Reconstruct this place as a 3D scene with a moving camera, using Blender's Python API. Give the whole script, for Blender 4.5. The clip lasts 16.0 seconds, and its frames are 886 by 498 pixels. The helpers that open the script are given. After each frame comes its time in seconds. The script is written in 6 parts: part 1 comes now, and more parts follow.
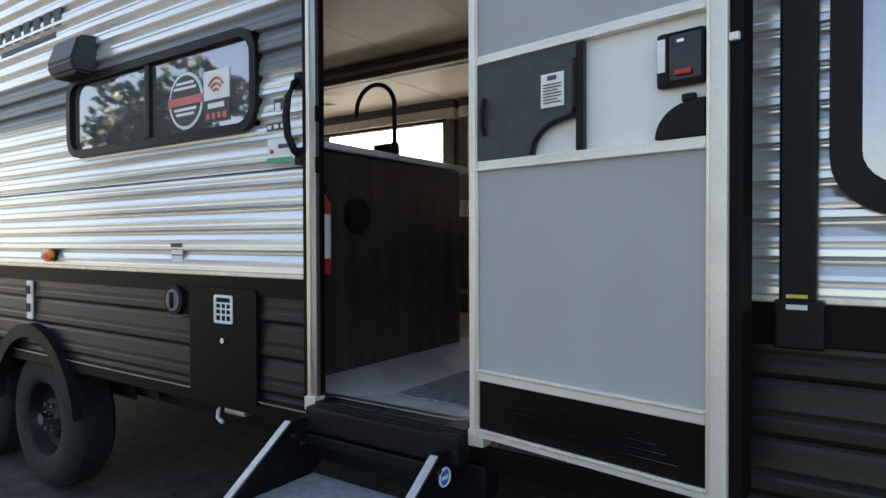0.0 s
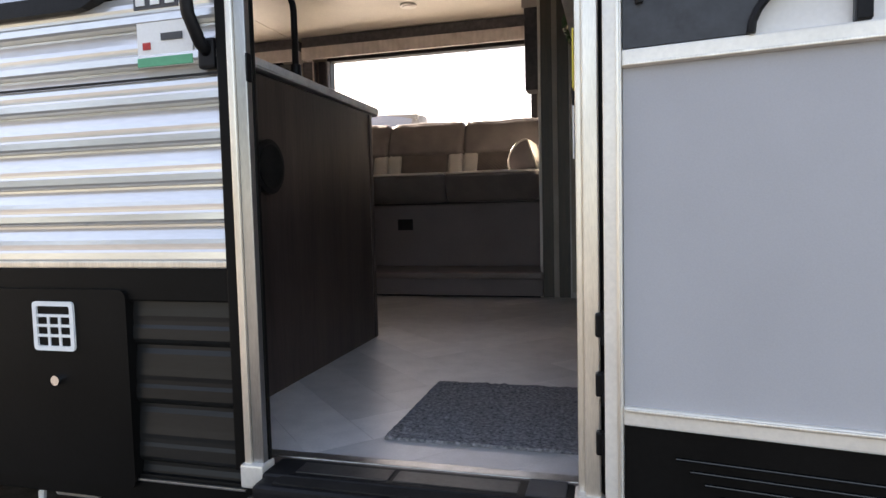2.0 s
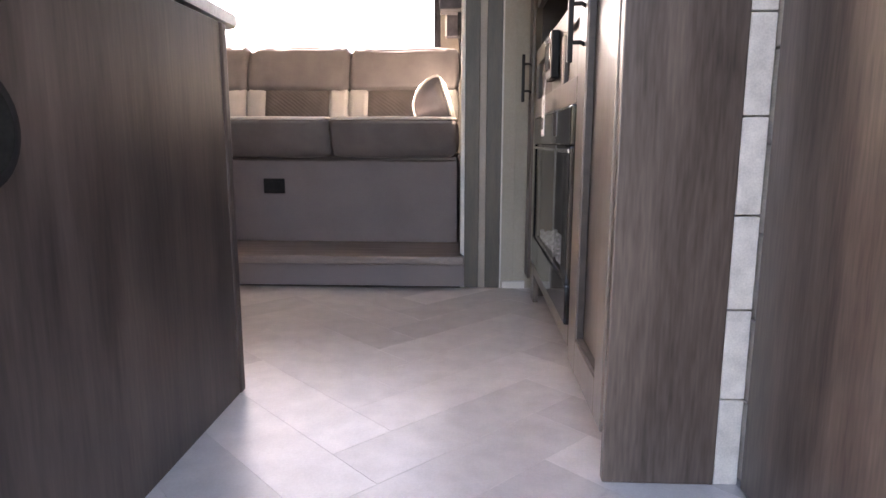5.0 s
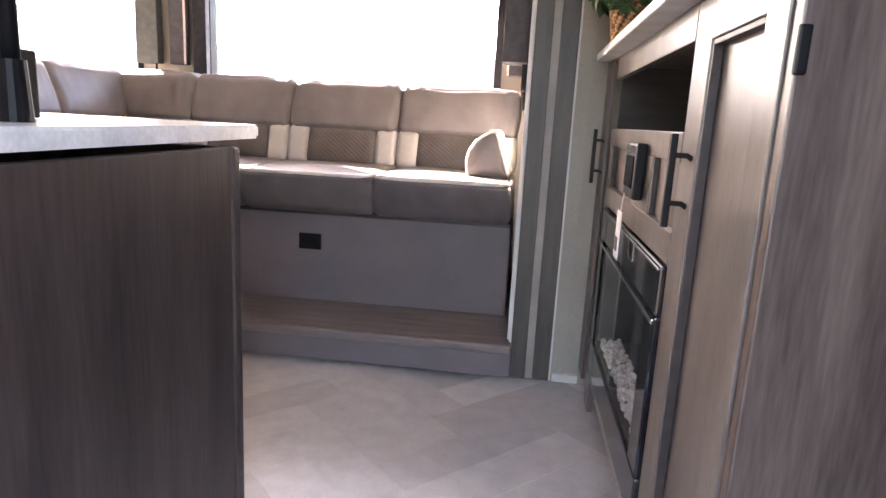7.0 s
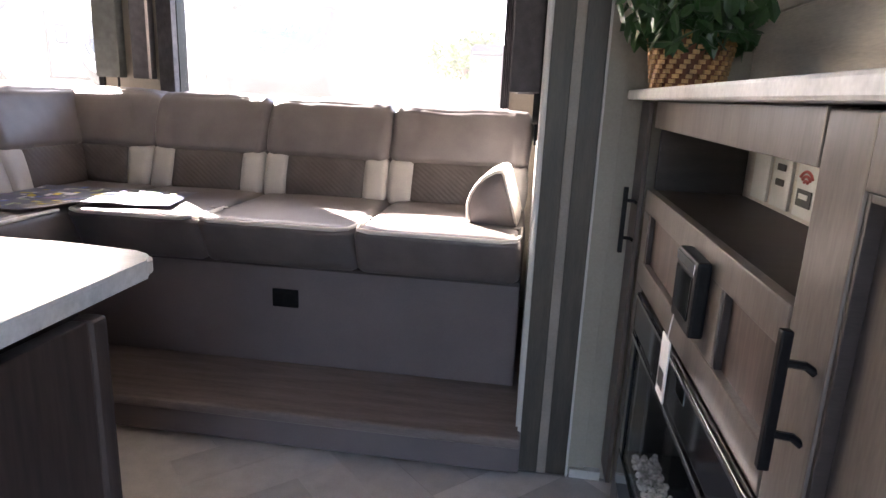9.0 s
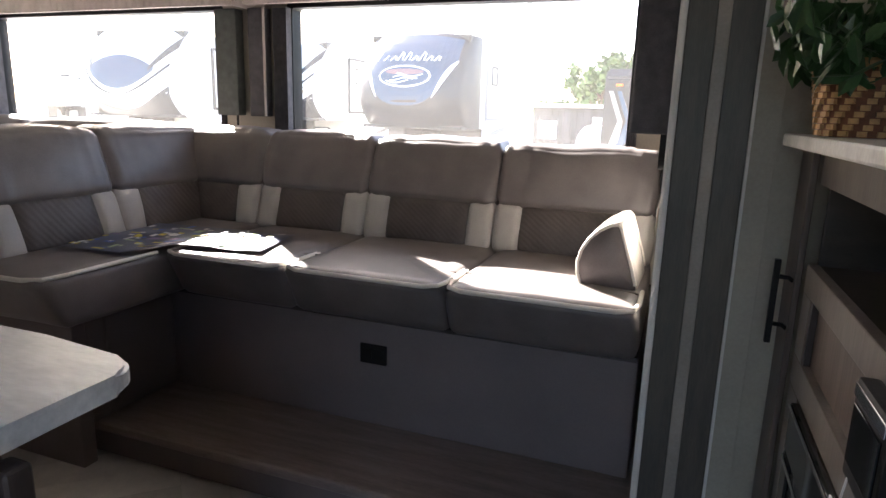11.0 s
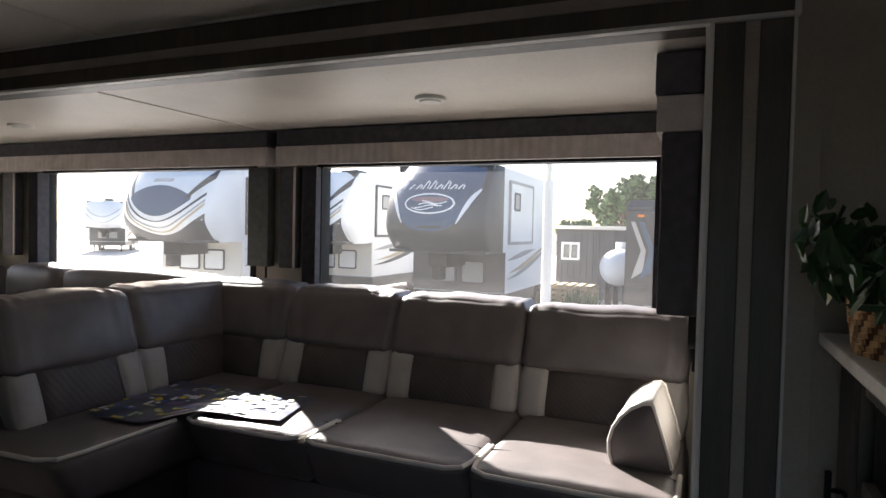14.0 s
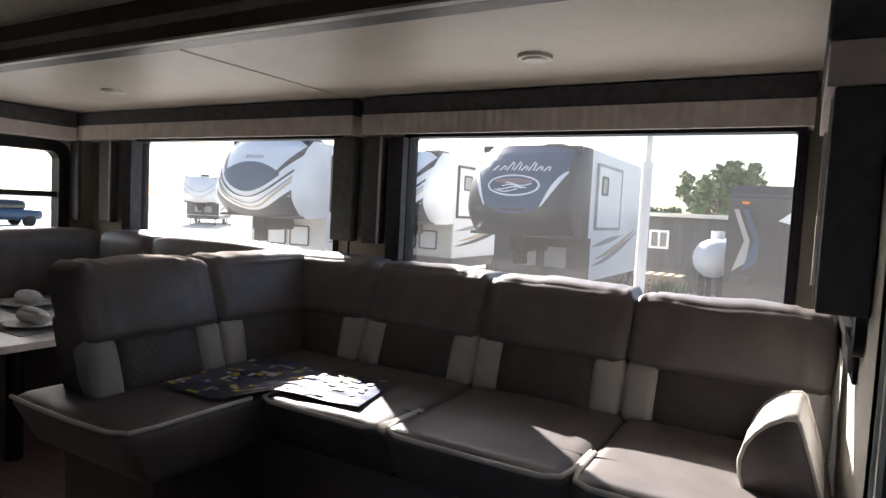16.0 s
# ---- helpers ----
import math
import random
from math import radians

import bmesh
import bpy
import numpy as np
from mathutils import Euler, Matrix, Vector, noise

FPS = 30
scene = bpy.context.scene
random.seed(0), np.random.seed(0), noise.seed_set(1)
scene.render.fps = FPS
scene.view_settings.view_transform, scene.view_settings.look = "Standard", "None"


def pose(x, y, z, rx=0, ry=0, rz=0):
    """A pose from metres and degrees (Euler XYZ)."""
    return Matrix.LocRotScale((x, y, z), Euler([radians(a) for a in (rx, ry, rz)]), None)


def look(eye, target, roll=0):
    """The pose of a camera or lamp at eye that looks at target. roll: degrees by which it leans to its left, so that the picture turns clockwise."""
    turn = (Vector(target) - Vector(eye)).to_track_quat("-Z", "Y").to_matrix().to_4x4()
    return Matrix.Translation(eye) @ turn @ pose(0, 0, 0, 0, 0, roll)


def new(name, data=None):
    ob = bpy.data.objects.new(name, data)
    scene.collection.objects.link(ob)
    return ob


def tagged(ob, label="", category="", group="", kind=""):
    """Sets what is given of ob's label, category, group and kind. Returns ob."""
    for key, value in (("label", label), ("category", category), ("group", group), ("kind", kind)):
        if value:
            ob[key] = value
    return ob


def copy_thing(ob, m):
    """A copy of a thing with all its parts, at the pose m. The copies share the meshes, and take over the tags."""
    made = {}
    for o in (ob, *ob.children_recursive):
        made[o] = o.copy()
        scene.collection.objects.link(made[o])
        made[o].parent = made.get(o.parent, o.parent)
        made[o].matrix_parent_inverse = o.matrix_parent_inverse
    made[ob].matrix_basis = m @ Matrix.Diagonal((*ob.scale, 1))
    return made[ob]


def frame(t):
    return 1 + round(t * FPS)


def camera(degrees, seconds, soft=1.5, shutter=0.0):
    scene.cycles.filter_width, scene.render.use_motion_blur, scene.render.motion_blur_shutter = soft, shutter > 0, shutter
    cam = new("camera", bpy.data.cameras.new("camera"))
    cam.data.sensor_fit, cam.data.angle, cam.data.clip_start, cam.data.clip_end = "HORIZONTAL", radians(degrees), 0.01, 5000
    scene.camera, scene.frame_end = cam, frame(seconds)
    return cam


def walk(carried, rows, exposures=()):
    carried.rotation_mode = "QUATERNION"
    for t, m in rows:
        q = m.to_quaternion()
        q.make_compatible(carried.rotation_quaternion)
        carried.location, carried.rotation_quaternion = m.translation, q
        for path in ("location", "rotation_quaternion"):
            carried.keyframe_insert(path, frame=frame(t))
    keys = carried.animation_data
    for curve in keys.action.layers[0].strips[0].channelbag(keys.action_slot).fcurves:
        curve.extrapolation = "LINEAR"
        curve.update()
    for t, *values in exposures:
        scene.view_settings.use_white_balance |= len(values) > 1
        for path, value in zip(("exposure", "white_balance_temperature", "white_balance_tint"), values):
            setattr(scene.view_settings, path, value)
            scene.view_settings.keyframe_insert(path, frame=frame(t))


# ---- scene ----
cam = camera(70.8, 16.0)
METRES, EYE, TILT, LEAN, TURN = 3.9, 1.4, 0.0, 0.0, 34.0
PATH = [
    (0, (-0.079, 0.095, 1.326), (-1.212, 1.743, 1.296), -0.2),
    (0.5, (-0.331, 0.188, 1.316), (-1.312, 1.929, 1.243), -1.0),
    (1, (-0.566, 0.273, 1.303), (-1.556, 2.007, 1.205), -1.2),
    (1.5, (-0.763, 0.388, 1.283), (-1.578, 2.209, 1.153), -1.2),
    (2, (-0.933, 0.498, 1.3), (-1.46, 2.423, 1.169), -1.4),
    (2.5, (-1.025, 0.658, 1.29), (-1.367, 2.621, 1.11), 0.4),
    (3, (-1.093, 0.794, 1.323), (-1.374, 2.765, 1.137), 1.4),
    (3.2, (-1.109, 0.831, 1.345), (-1.33, 2.804, 1.1), 1.8),
    (5.3, (-1.33, 1.414, 1.446), (-1.395, 3.384, 1.102), 0.6),
    (5.5, (-1.352, 1.442, 1.513), (-1.385, 3.417, 1.196), 2.4),
    (6, (-1.351, 1.508, 1.593), (-1.43, 3.47, 1.212), 1.7),
    (6.5, (-1.325, 1.624, 1.632), (-1.491, 3.587, 1.289), 2.5),
    (7, (-1.317, 1.692, 1.744), (-1.549, 3.637, 1.339), 3.0),
    (7.5, (-1.346, 1.797, 1.762), (-1.546, 3.744, 1.351), 2.4),
    (8, (-1.393, 1.981, 1.821), (-1.567, 3.924, 1.381), 4.6),
    (8.5, (-1.392, 2.051, 1.938), (-1.595, 3.981, 1.452), 3.3),
    (9, (-1.337, 2.154, 1.959), (-1.598, 4.078, 1.478), 2.5),
    (9.5, (-1.306, 2.255, 1.974), (-1.72, 4.161, 1.533), 3.2),
    (9.7, (-1.306, 2.287, 1.966), (-1.795, 4.176, 1.524), 3.6),
    (11.8, (-1.29, 2.487, 2.068), (-2.012, 4.308, 1.665), 1.2),
    (12, (-1.296, 2.483, 2.082), (-2.03, 4.307, 1.713), 1.3),
    (12.5, (-1.31, 2.477, 2.106), (-2.092, 4.288, 1.773), 0.1),
    (13, (-1.312, 2.486, 2.121), (-2.127, 4.29, 1.836), 0.4),
    (13.5, (-1.317, 2.482, 2.152), (-2.056, 4.329, 1.943), 1.5),
    (13.8, (-1.317, 2.485, 2.168), (-2.08, 4.331, 2.08), 1.0),
    (14, (-1.312, 2.49, 2.183), (-2.087, 4.332, 2.122), 1.3),
    (14.5, (-1.301, 2.498, 2.197), (-2.074, 4.342, 2.219), 1.5),
    (15, (-1.302, 2.518, 2.188), (-2.153, 4.328, 2.211), 2.7),
    (15.5, (-1.353, 2.57, 2.166), (-2.33, 4.314, 2.117), 3.0),
    (16, (-1.456, 2.669, 2.152), (-2.454, 4.398, 2.027), 3.0),
]
EXPOSURES = [(0.0, 2.62, 7100, 11), (0.5, 2.9, 7300, 13), (1.0, 3.12, 7500, 14), (2.0, 3.15, 7800, 19), (3.0, 3.25, 8100, 28), (5.5, 5.55, 7400, 26), (7.0, 5.55, 7050, 25), (9.0, 4.7, 6550, 20), (9.7, 4.4, 6500, 16), (11.8, 3.4, 6400, 14), (12.5, 2.92, 6250, 13), (14.5, 2.3, 6300, 13), (16.0, 2.18, 6250, 13)]
walk(cam, [(t, look(eye, target, roll)) for t, eye, target, roll in PATH], EXPOSURES)

# ---- world, sun, exposure are set with the walk above ----
SUN_FROM = Vector((-0.66, 0.557, 0.50)).normalized()
world = bpy.data.worlds.new("world")
scene.world = world
world.use_nodes = True
_wn = world.node_tree
_sky = _wn.nodes.new("ShaderNodeTexSky")
_sky.sky_type, _sky.sun_disc = "NISHITA", False
_sky.sun_elevation = math.asin(SUN_FROM.z)
_sky.sun_rotation = math.atan2(SUN_FROM.x, SUN_FROM.y)
_sky.dust_density, _sky.air_density = 2.0, 1.0
_wn.links.new(_sky.outputs[0], _wn.nodes["Background"].inputs[0])
_wn.nodes["Background"].inputs[1].default_value = 0.065
_sun = bpy.data.lights.new("sun", "SUN")
_sun.energy, _sun.angle, _sun.color = 5.0, radians(0.55), (1.0, 0.95, 0.86)
new("sun", _sun).matrix_world = look(SUN_FROM * 40, (0, 0, 0))

# ---- materials ----
MATS = {}


def material(name, color, rough=0.6, metal=0.0, var=0.12, scale=12.0, fine=140.0, bump=0.15, stretch=(1, 1, 1), color2=None, spec=0.5, coat=0.0, rand=0.0):
    """A surface with variation at two scales: broad patches and fine grain, with a little relief."""
    if name in MATS:
        return MATS[name]
    m = bpy.data.materials.new(name)
    m.use_nodes = True
    t = m.node_tree
    b = t.nodes["Principled BSDF"]
    b.inputs["Roughness"].default_value, b.inputs["Metallic"].default_value = rough, metal
    b.inputs["Specular IOR Level"].default_value, b.inputs["Coat Weight"].default_value = spec, coat
    geo = t.nodes.new("ShaderNodeTexCoord")
    mp = t.nodes.new("ShaderNodeMapping")
    mp.inputs["Scale"].default_value = stretch
    t.links.new(geo.outputs["Object"], mp.inputs[0])
    n1, n2 = t.nodes.new("ShaderNodeTexNoise"), t.nodes.new("ShaderNodeTexNoise")
    n1.inputs["Scale"].default_value, n2.inputs["Scale"].default_value = scale, fine
    n1.inputs["Detail"].default_value, n2.inputs["Detail"].default_value = 5, 3
    for n in (n1, n2):
        t.links.new(mp.outputs[0], n.inputs["Vector"])
    mx = t.nodes.new("ShaderNodeMath")
    mx.operation = "MULTIPLY_ADD"
    t.links.new(n1.outputs["Fac"], mx.inputs[0])
    mx.inputs[1].default_value = 0.65
    ad = t.nodes.new("ShaderNodeMath")
    ad.operation = "MULTIPLY"
    ad.inputs[1].default_value = 0.35
    t.links.new(n2.outputs["Fac"], ad.inputs[0])
    t.links.new(ad.outputs[0], mx.inputs[2])
    ramp = t.nodes.new("ShaderNodeValToRGB")
    c = Vector(color)
    lo = Vector(color2) if color2 else c * (1 - 2.2 * var)
    hi = c * (1 + 2.2 * var) if not color2 else c
    ramp.color_ramp.elements[0].position, ramp.color_ramp.elements[1].position = 0.33, 0.67
    ramp.color_ramp.elements[0].color = (*lo, 1)
    ramp.color_ramp.elements[1].color = (*[min(v, 0.95) for v in hi], 1)
    t.links.new(mx.outputs[0], ramp.inputs[0])
    out = ramp.outputs[0]
    if rand:
        info = t.nodes.new("ShaderNodeObjectInfo")
        hs = t.nodes.new("ShaderNodeHueSaturation")
        mr = t.nodes.new("ShaderNodeMapRange")
        mr.inputs["To Min"].default_value, mr.inputs["To Max"].default_value = 1 - rand, 1 + rand
        t.links.new(info.outputs["Random"], mr.inputs["Value"])
        t.links.new(mr.outputs[0], hs.inputs["Value"])
        t.links.new(out, hs.inputs["Color"])
        out = hs.outputs[0]
    t.links.new(out, b.inputs["Base Color"])
    if bump:
        bp = t.nodes.new("ShaderNodeBump")
        bp.inputs["Strength"].default_value, bp.inputs["Distance"].default_value = bump, 0.004
        t.links.new(mx.outputs[0], bp.inputs["Height"])
        t.links.new(bp.outputs[0], b.inputs["Normal"])
    MATS[name] = m
    return m


def glass(name, tint=(1, 1, 1), rough=0.0):
    m = bpy.data.materials.new(name)
    m.use_nodes = True
    b = m.node_tree.nodes["Principled BSDF"]
    b.inputs["Base Color"].default_value = (*tint, 1)
    b.inputs["Roughness"].default_value = rough
    b.inputs["Transmission Weight"].default_value = 1.0
    b.inputs["IOR"].default_value = 1.05 if min(tint) > 0.8 else 1.45
    return m


WOOD = material("weathered_taupe_wood", (0.165, 0.124, 0.104), 0.36, var=0.2, scale=4, fine=34, stretch=(5, 5, 0.45), color2=(0.046, 0.032, 0.027), bump=0.1)
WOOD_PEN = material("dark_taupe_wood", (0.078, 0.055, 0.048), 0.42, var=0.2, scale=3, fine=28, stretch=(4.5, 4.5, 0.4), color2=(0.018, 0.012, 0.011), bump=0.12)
CONCRETE = material("pale_concrete", (0.50, 0.48, 0.45), 0.9, scale=0.6, fine=25, color2=(0.36, 0.345, 0.32), bump=0.2)
WOOD_LIGHT = material("pale_driftwood_laminate", (0.200, 0.172, 0.150), 0.3, scale=5, fine=60, stretch=(3, 3, 0.5), color2=(0.095, 0.076, 0.066), bump=0.08)
WOOD_DARK = material("espresso_wood_trim", (0.055, 0.042, 0.038), 0.45, scale=6, fine=80, stretch=(1, 6, 6), color2=(0.028, 0.022, 0.020), bump=0.08)
POST_WOOD = material("grey_brown_fascia_wood", (0.088, 0.072, 0.053), 0.45, scale=6, fine=70, stretch=(6, 6, 0.6), color2=(0.042, 0.035, 0.03), bump=0.08)
STRIPE = material("pale_grey_fascia_inlay", (0.30, 0.262, 0.225), 0.45, var=0.08, scale=8)
TRIM_WHITE = material("off_white_trim", (0.66, 0.64, 0.60), 0.45, var=0.04)
SHIPLAP = material("whitewashed_shiplap", (0.68, 0.645, 0.59), 0.5, var=0.1, scale=4, fine=50, stretch=(6, 0.6, 6), bump=0.12)
WALL_PAPER = material("beige_wallboard", (0.36, 0.325, 0.265), 0.6, var=0.06, scale=3)
CEILING = material("cream_ceiling_board", (0.72, 0.67, 0.585), 0.45, var=0.05, scale=2.5, fine=90, bump=0.05)
FLOOR_MAT = material("greige_vinyl_plank", (0.64, 0.61, 0.59), 0.33, spec=0.8, scale=5, fine=70, stretch=(3, 3, 1), color2=(0.50, 0.475, 0.46), bump=0.06, rand=0.17)
FLOOR_BASE = material("plank_joint", (0.40, 0.38, 0.365), 0.6)
MAT_RUG = material("charcoal_flecked_mat", (0.34, 0.325, 0.33), 0.95, scale=120, fine=330, color2=(0.03, 0.034, 0.037), bump=0.9)
COUNTER = material("pale_stone_laminate", (0.72, 0.71, 0.70), 0.3, var=0.1, scale=4, fine=40, stretch=(1, 3, 3), bump=0.03)
BLACK = material("satin_black_metal", (0.007, 0.007, 0.008), 0.42, var=0.2, spec=0.18)
BLACK_PLASTIC = material("black_plastic", (0.008, 0.008, 0.009), 0.5, var=0.2, scale=20, spec=0.18)
BLACK_GLOSS = material("black_glass", (0.006, 0.006, 0.007), 0.06, bump=0.0)
CHROME = material("chrome", (0.75, 0.75, 0.76), 0.15, 1.0, var=0.03, bump=0.0)
ALU = material("brushed_aluminium", (0.75, 0.70, 0.62), 0.36, 0.85, var=0.08, scale=8, fine=120, stretch=(4, 4, 0.5), bump=0.05)
ALU_DARK = material("dull_aluminium", (0.40, 0.395, 0.385), 0.3, 0.9, var=0.1, scale=8, fine=120, stretch=(4, 4, 0.5), bump=0.05)
ALU_WHITE = material("white_enamelled_aluminium", (0.76, 0.72, 0.65), 0.36, 0.35, var=0.05, scale=6)
SIDING = material("silver_corrugated_siding", (0.76, 0.745, 0.72), 0.2, 0.6, var=0.05, scale=3, fine=60, stretch=(0.5, 1, 3), bump=0.03)
SIDING_DARK = material("charcoal_corrugated_siding", (0.0125, 0.0125, 0.012), 0.34, var=0.12, spec=0.3, scale=3, fine=60, stretch=(0.5, 1, 3), bump=0.03)
SIDING_BAND = material("graphite_graphic_band", (0.15, 0.15, 0.16), 0.38, var=0.1, scale=3, stretch=(0.5, 1, 3), bump=0.03)
SKIRT_BLACK = material("black_skirt_panel", (0.005, 0.0048, 0.0046), 0.45, var=0.15, scale=5, spec=0.1)
SCREEN = material("grey_door_skin", (0.39, 0.39, 0.405), 0.55, var=0.03, scale=4, fine=420, bump=0.1)
WHITE_SKIN = material("white_fibreglass_skin", (0.78, 0.77, 0.74), 0.4, var=0.03, scale=3)
CHARCOAL = material("charcoal_moulded_plastic", (0.032, 0.036, 0.042), 0.5, var=0.12, scale=30)
PAPER = material("white_paper_label", (0.8, 0.8, 0.78), 0.6, var=0.03)
RED = material("red_plastic", (0.5, 0.03, 0.025), 0.4, var=0.1)
PINK_RED = material("red_print", (0.62, 0.16, 0.15), 0.6, var=0.05)
GREEN = material("green_print", (0.08, 0.36, 0.2), 0.6, var=0.05)
BLUE = material("blue_print", (0.06, 0.16, 0.55), 0.4, var=0.05)
YELLOW = material("yellow_print", (0.75, 0.6, 0.06), 0.5, var=0.05)
AMBER = material("amber_lens", (0.75, 0.2, 0.02), 0.2, var=0.1)
PRINT = material("dark_print", (0.06, 0.06, 0.065), 0.6, var=0.1)
RUBBER = material("tyre_rubber", (0.014, 0.014, 0.015), 0.8, var=0.2, scale=30, bump=0.3)
GRAVEL = material("dusty_gravel", (0.085, 0.079, 0.074), 0.95, scale=9, fine=55, color2=(0.022, 0.020, 0.019), bump=1.0)
CHASSIS = material("dirty_black_frame", (0.012, 0.011, 0.010), 0.85, var=0.25, spec=0.2)
SOFA = material("taupe_leatherette", (0.150, 0.130, 0.125), 0.4, var=0.09, scale=9, fine=260, bump=0.22)
SOFA_BASE = material("mauve_grey_upholstery", (0.175, 0.144, 0.143), 0.6, var=0.05, scale=5, fine=200, bump=0.1)
SOFA_DARK = material("dark_taupe_quilted_panel", (0.082, 0.067, 0.061), 0.5, var=0.1, scale=14, fine=200, bump=0.3)
SOFA_LIGHT = material("light_grey_leatherette", (0.42, 0.39, 0.36), 0.42, var=0.05, scale=9, fine=240, bump=0.2)
PIPING = material("cream_piping", (0.74, 0.70, 0.64), 0.5, var=0.05)
def add_quilting(m, scale, strength):
    """Diagonal stitched channels pressed into an upholstery material."""
    t = m.node_tree
    b = t.nodes["Principled BSDF"]
    old = b.inputs["Normal"].links[0].from_socket
    tc, wv, bp = t.nodes.new("ShaderNodeTexCoord"), t.nodes.new("ShaderNodeTexWave"), t.nodes.new("ShaderNodeBump")
    wv.bands_direction = "DIAGONAL"
    wv.inputs["Scale"].default_value, wv.inputs["Distortion"].default_value = scale, 1.5
    bp.inputs["Strength"].default_value, bp.inputs["Distance"].default_value = strength, 0.006
    t.links.new(tc.outputs["Object"], wv.inputs["Vector"])
    t.links.new(wv.outputs["Fac"], bp.inputs["Height"])
    t.links.new(old, bp.inputs["Normal"])
    t.links.new(bp.outputs[0], b.inputs["Normal"])


add_quilting(SOFA_DARK, 24.0, 0.18)
STEP_WOOD = material("brown_step_vinyl", (0.28, 0.225, 0.205), 0.45, scale=6, fine=70, stretch=(0.6, 5, 5), color2=(0.15, 0.12, 0.108), bump=0.08)
CURTAIN_DARK = material("slate_fabric", (0.085, 0.082, 0.092), 0.85, var=0.15, scale=30, fine=300, bump=0.3)
CURTAIN_GREEN = material("grey_green_fabric_board", (0.11, 0.12, 0.115), 0.85, var=0.12, scale=30, fine=300, bump=0.3)
VALANCE_LIGHT = material("pale_pleated_fabric", (0.62, 0.56, 0.535), 0.85, var=0.08, scale=12, fine=220, bump=0.25)
WICKER = material("light_wicker", (0.46, 0.27, 0.12), 0.65, var=0.2, scale=30)
WICKER_DARK = material("dark_wicker", (0.17, 0.065, 0.03), 0.65, var=0.2, scale=30)
LEAF = material("glossy_dark_leaf", (0.045, 0.12, 0.035), 0.35, scale=20, color2=(0.015, 0.045, 0.014), bump=0.1, rand=0.0)
TREE_LEAF = material("tree_foliage", (0.10, 0.17, 0.05), 0.6, scale=3, color2=(0.035, 0.07, 0.018), bump=0.1)
# darker copy of the foliage: the trees' dim look is put into the colour
DIMMED_LEAF = material("dimmed_tree_foliage", (0.045, 0.075, 0.03), 0.6, scale=3, color2=(0.014, 0.026, 0.009), bump=0.1)
BARK = material("bark", (0.12, 0.09, 0.065), 0.9, var=0.25, scale=9, bump=0.5)
CRYSTAL = material("fire_glass_crystal", (0.7, 0.72, 0.74), 0.12, var=0.25, scale=60, bump=0.0)
LAMP_WHITE = material("white_lamp_cover", (0.8, 0.78, 0.72), 0.35, var=0.03)
RV_WHITE = material("white_gelcoat", (0.74, 0.74, 0.73), 0.35, var=0.05, scale=1)
RV_NAVY = material("slate_blue_gelcoat", (0.03, 0.065, 0.12), 0.3, var=0.1, scale=1)
RV_GREY = material("dark_grey_gelcoat", (0.03, 0.03, 0.032), 0.4, var=0.1, scale=1)
RV_MID = material("mid_grey_gelcoat", (0.30, 0.29, 0.28), 0.4, var=0.1, scale=1)
RV_PALE = material("cream_gelcoat", (0.66, 0.62, 0.54), 0.4, var=0.06, scale=1)
RV_MAUVE = material("dusky_mauve_gelcoat", (0.22, 0.13, 0.14), 0.4, var=0.1, scale=1)
RV_TAN = material("tan_gelcoat", (0.45, 0.36, 0.24), 0.4, var=0.1, scale=1)
SHED_WALL = material("charcoal_shed_boards", (0.075, 0.075, 0.08), 0.75, var=0.15, scale=2, stretch=(3, 3, 0.4))
GLASS_CLEAR = glass("clear_glass", (0.97, 0.98, 0.98))


def veil_glass(name, veil):
    """Thin window glass with an added film that scatters some of the sun, imitating glare haze."""
    m = bpy.data.materials.new(name)
    m.use_nodes = True
    t = m.node_tree
    t.nodes.remove(t.nodes["Principled BSDF"])
    clear, film, gloss = t.nodes.new("ShaderNodeBsdfTransparent"), t.nodes.new("ShaderNodeBsdfTranslucent"), t.nodes.new("ShaderNodeBsdfGlossy")
    film.inputs[0].default_value = (0.95, 0.93, 0.9, 1)
    gloss.inputs["Roughness"].default_value = 0.02
    nz, ramp = t.nodes.new("ShaderNodeTexNoise"), t.nodes.new("ShaderNodeMapRange")
    nz.inputs["Scale"].default_value, nz.inputs["Detail"].default_value = 3.0, 6
    ramp.inputs["To Min"].default_value, ramp.inputs["To Max"].default_value = veil * 0.6, veil * 1.4
    a, b = t.nodes.new("ShaderNodeMixShader"), t.nodes.new("ShaderNodeMixShader")
    b.inputs[0].default_value = 0.03
    t.links.new(nz.outputs["Fac"], ramp.inputs["Value"])
    t.links.new(ramp.outputs[0], a.inputs[0])
    t.links.new(clear.outputs[0], a.inputs[1])
    t.links.new(film.outputs[0], a.inputs[2])
    t.links.new(a.outputs[0], b.inputs[1])
    t.links.new(gloss.outputs[0], b.inputs[2])
    t.links.new(b.outputs[0], t.nodes["Material Output"].inputs[0])
    return m


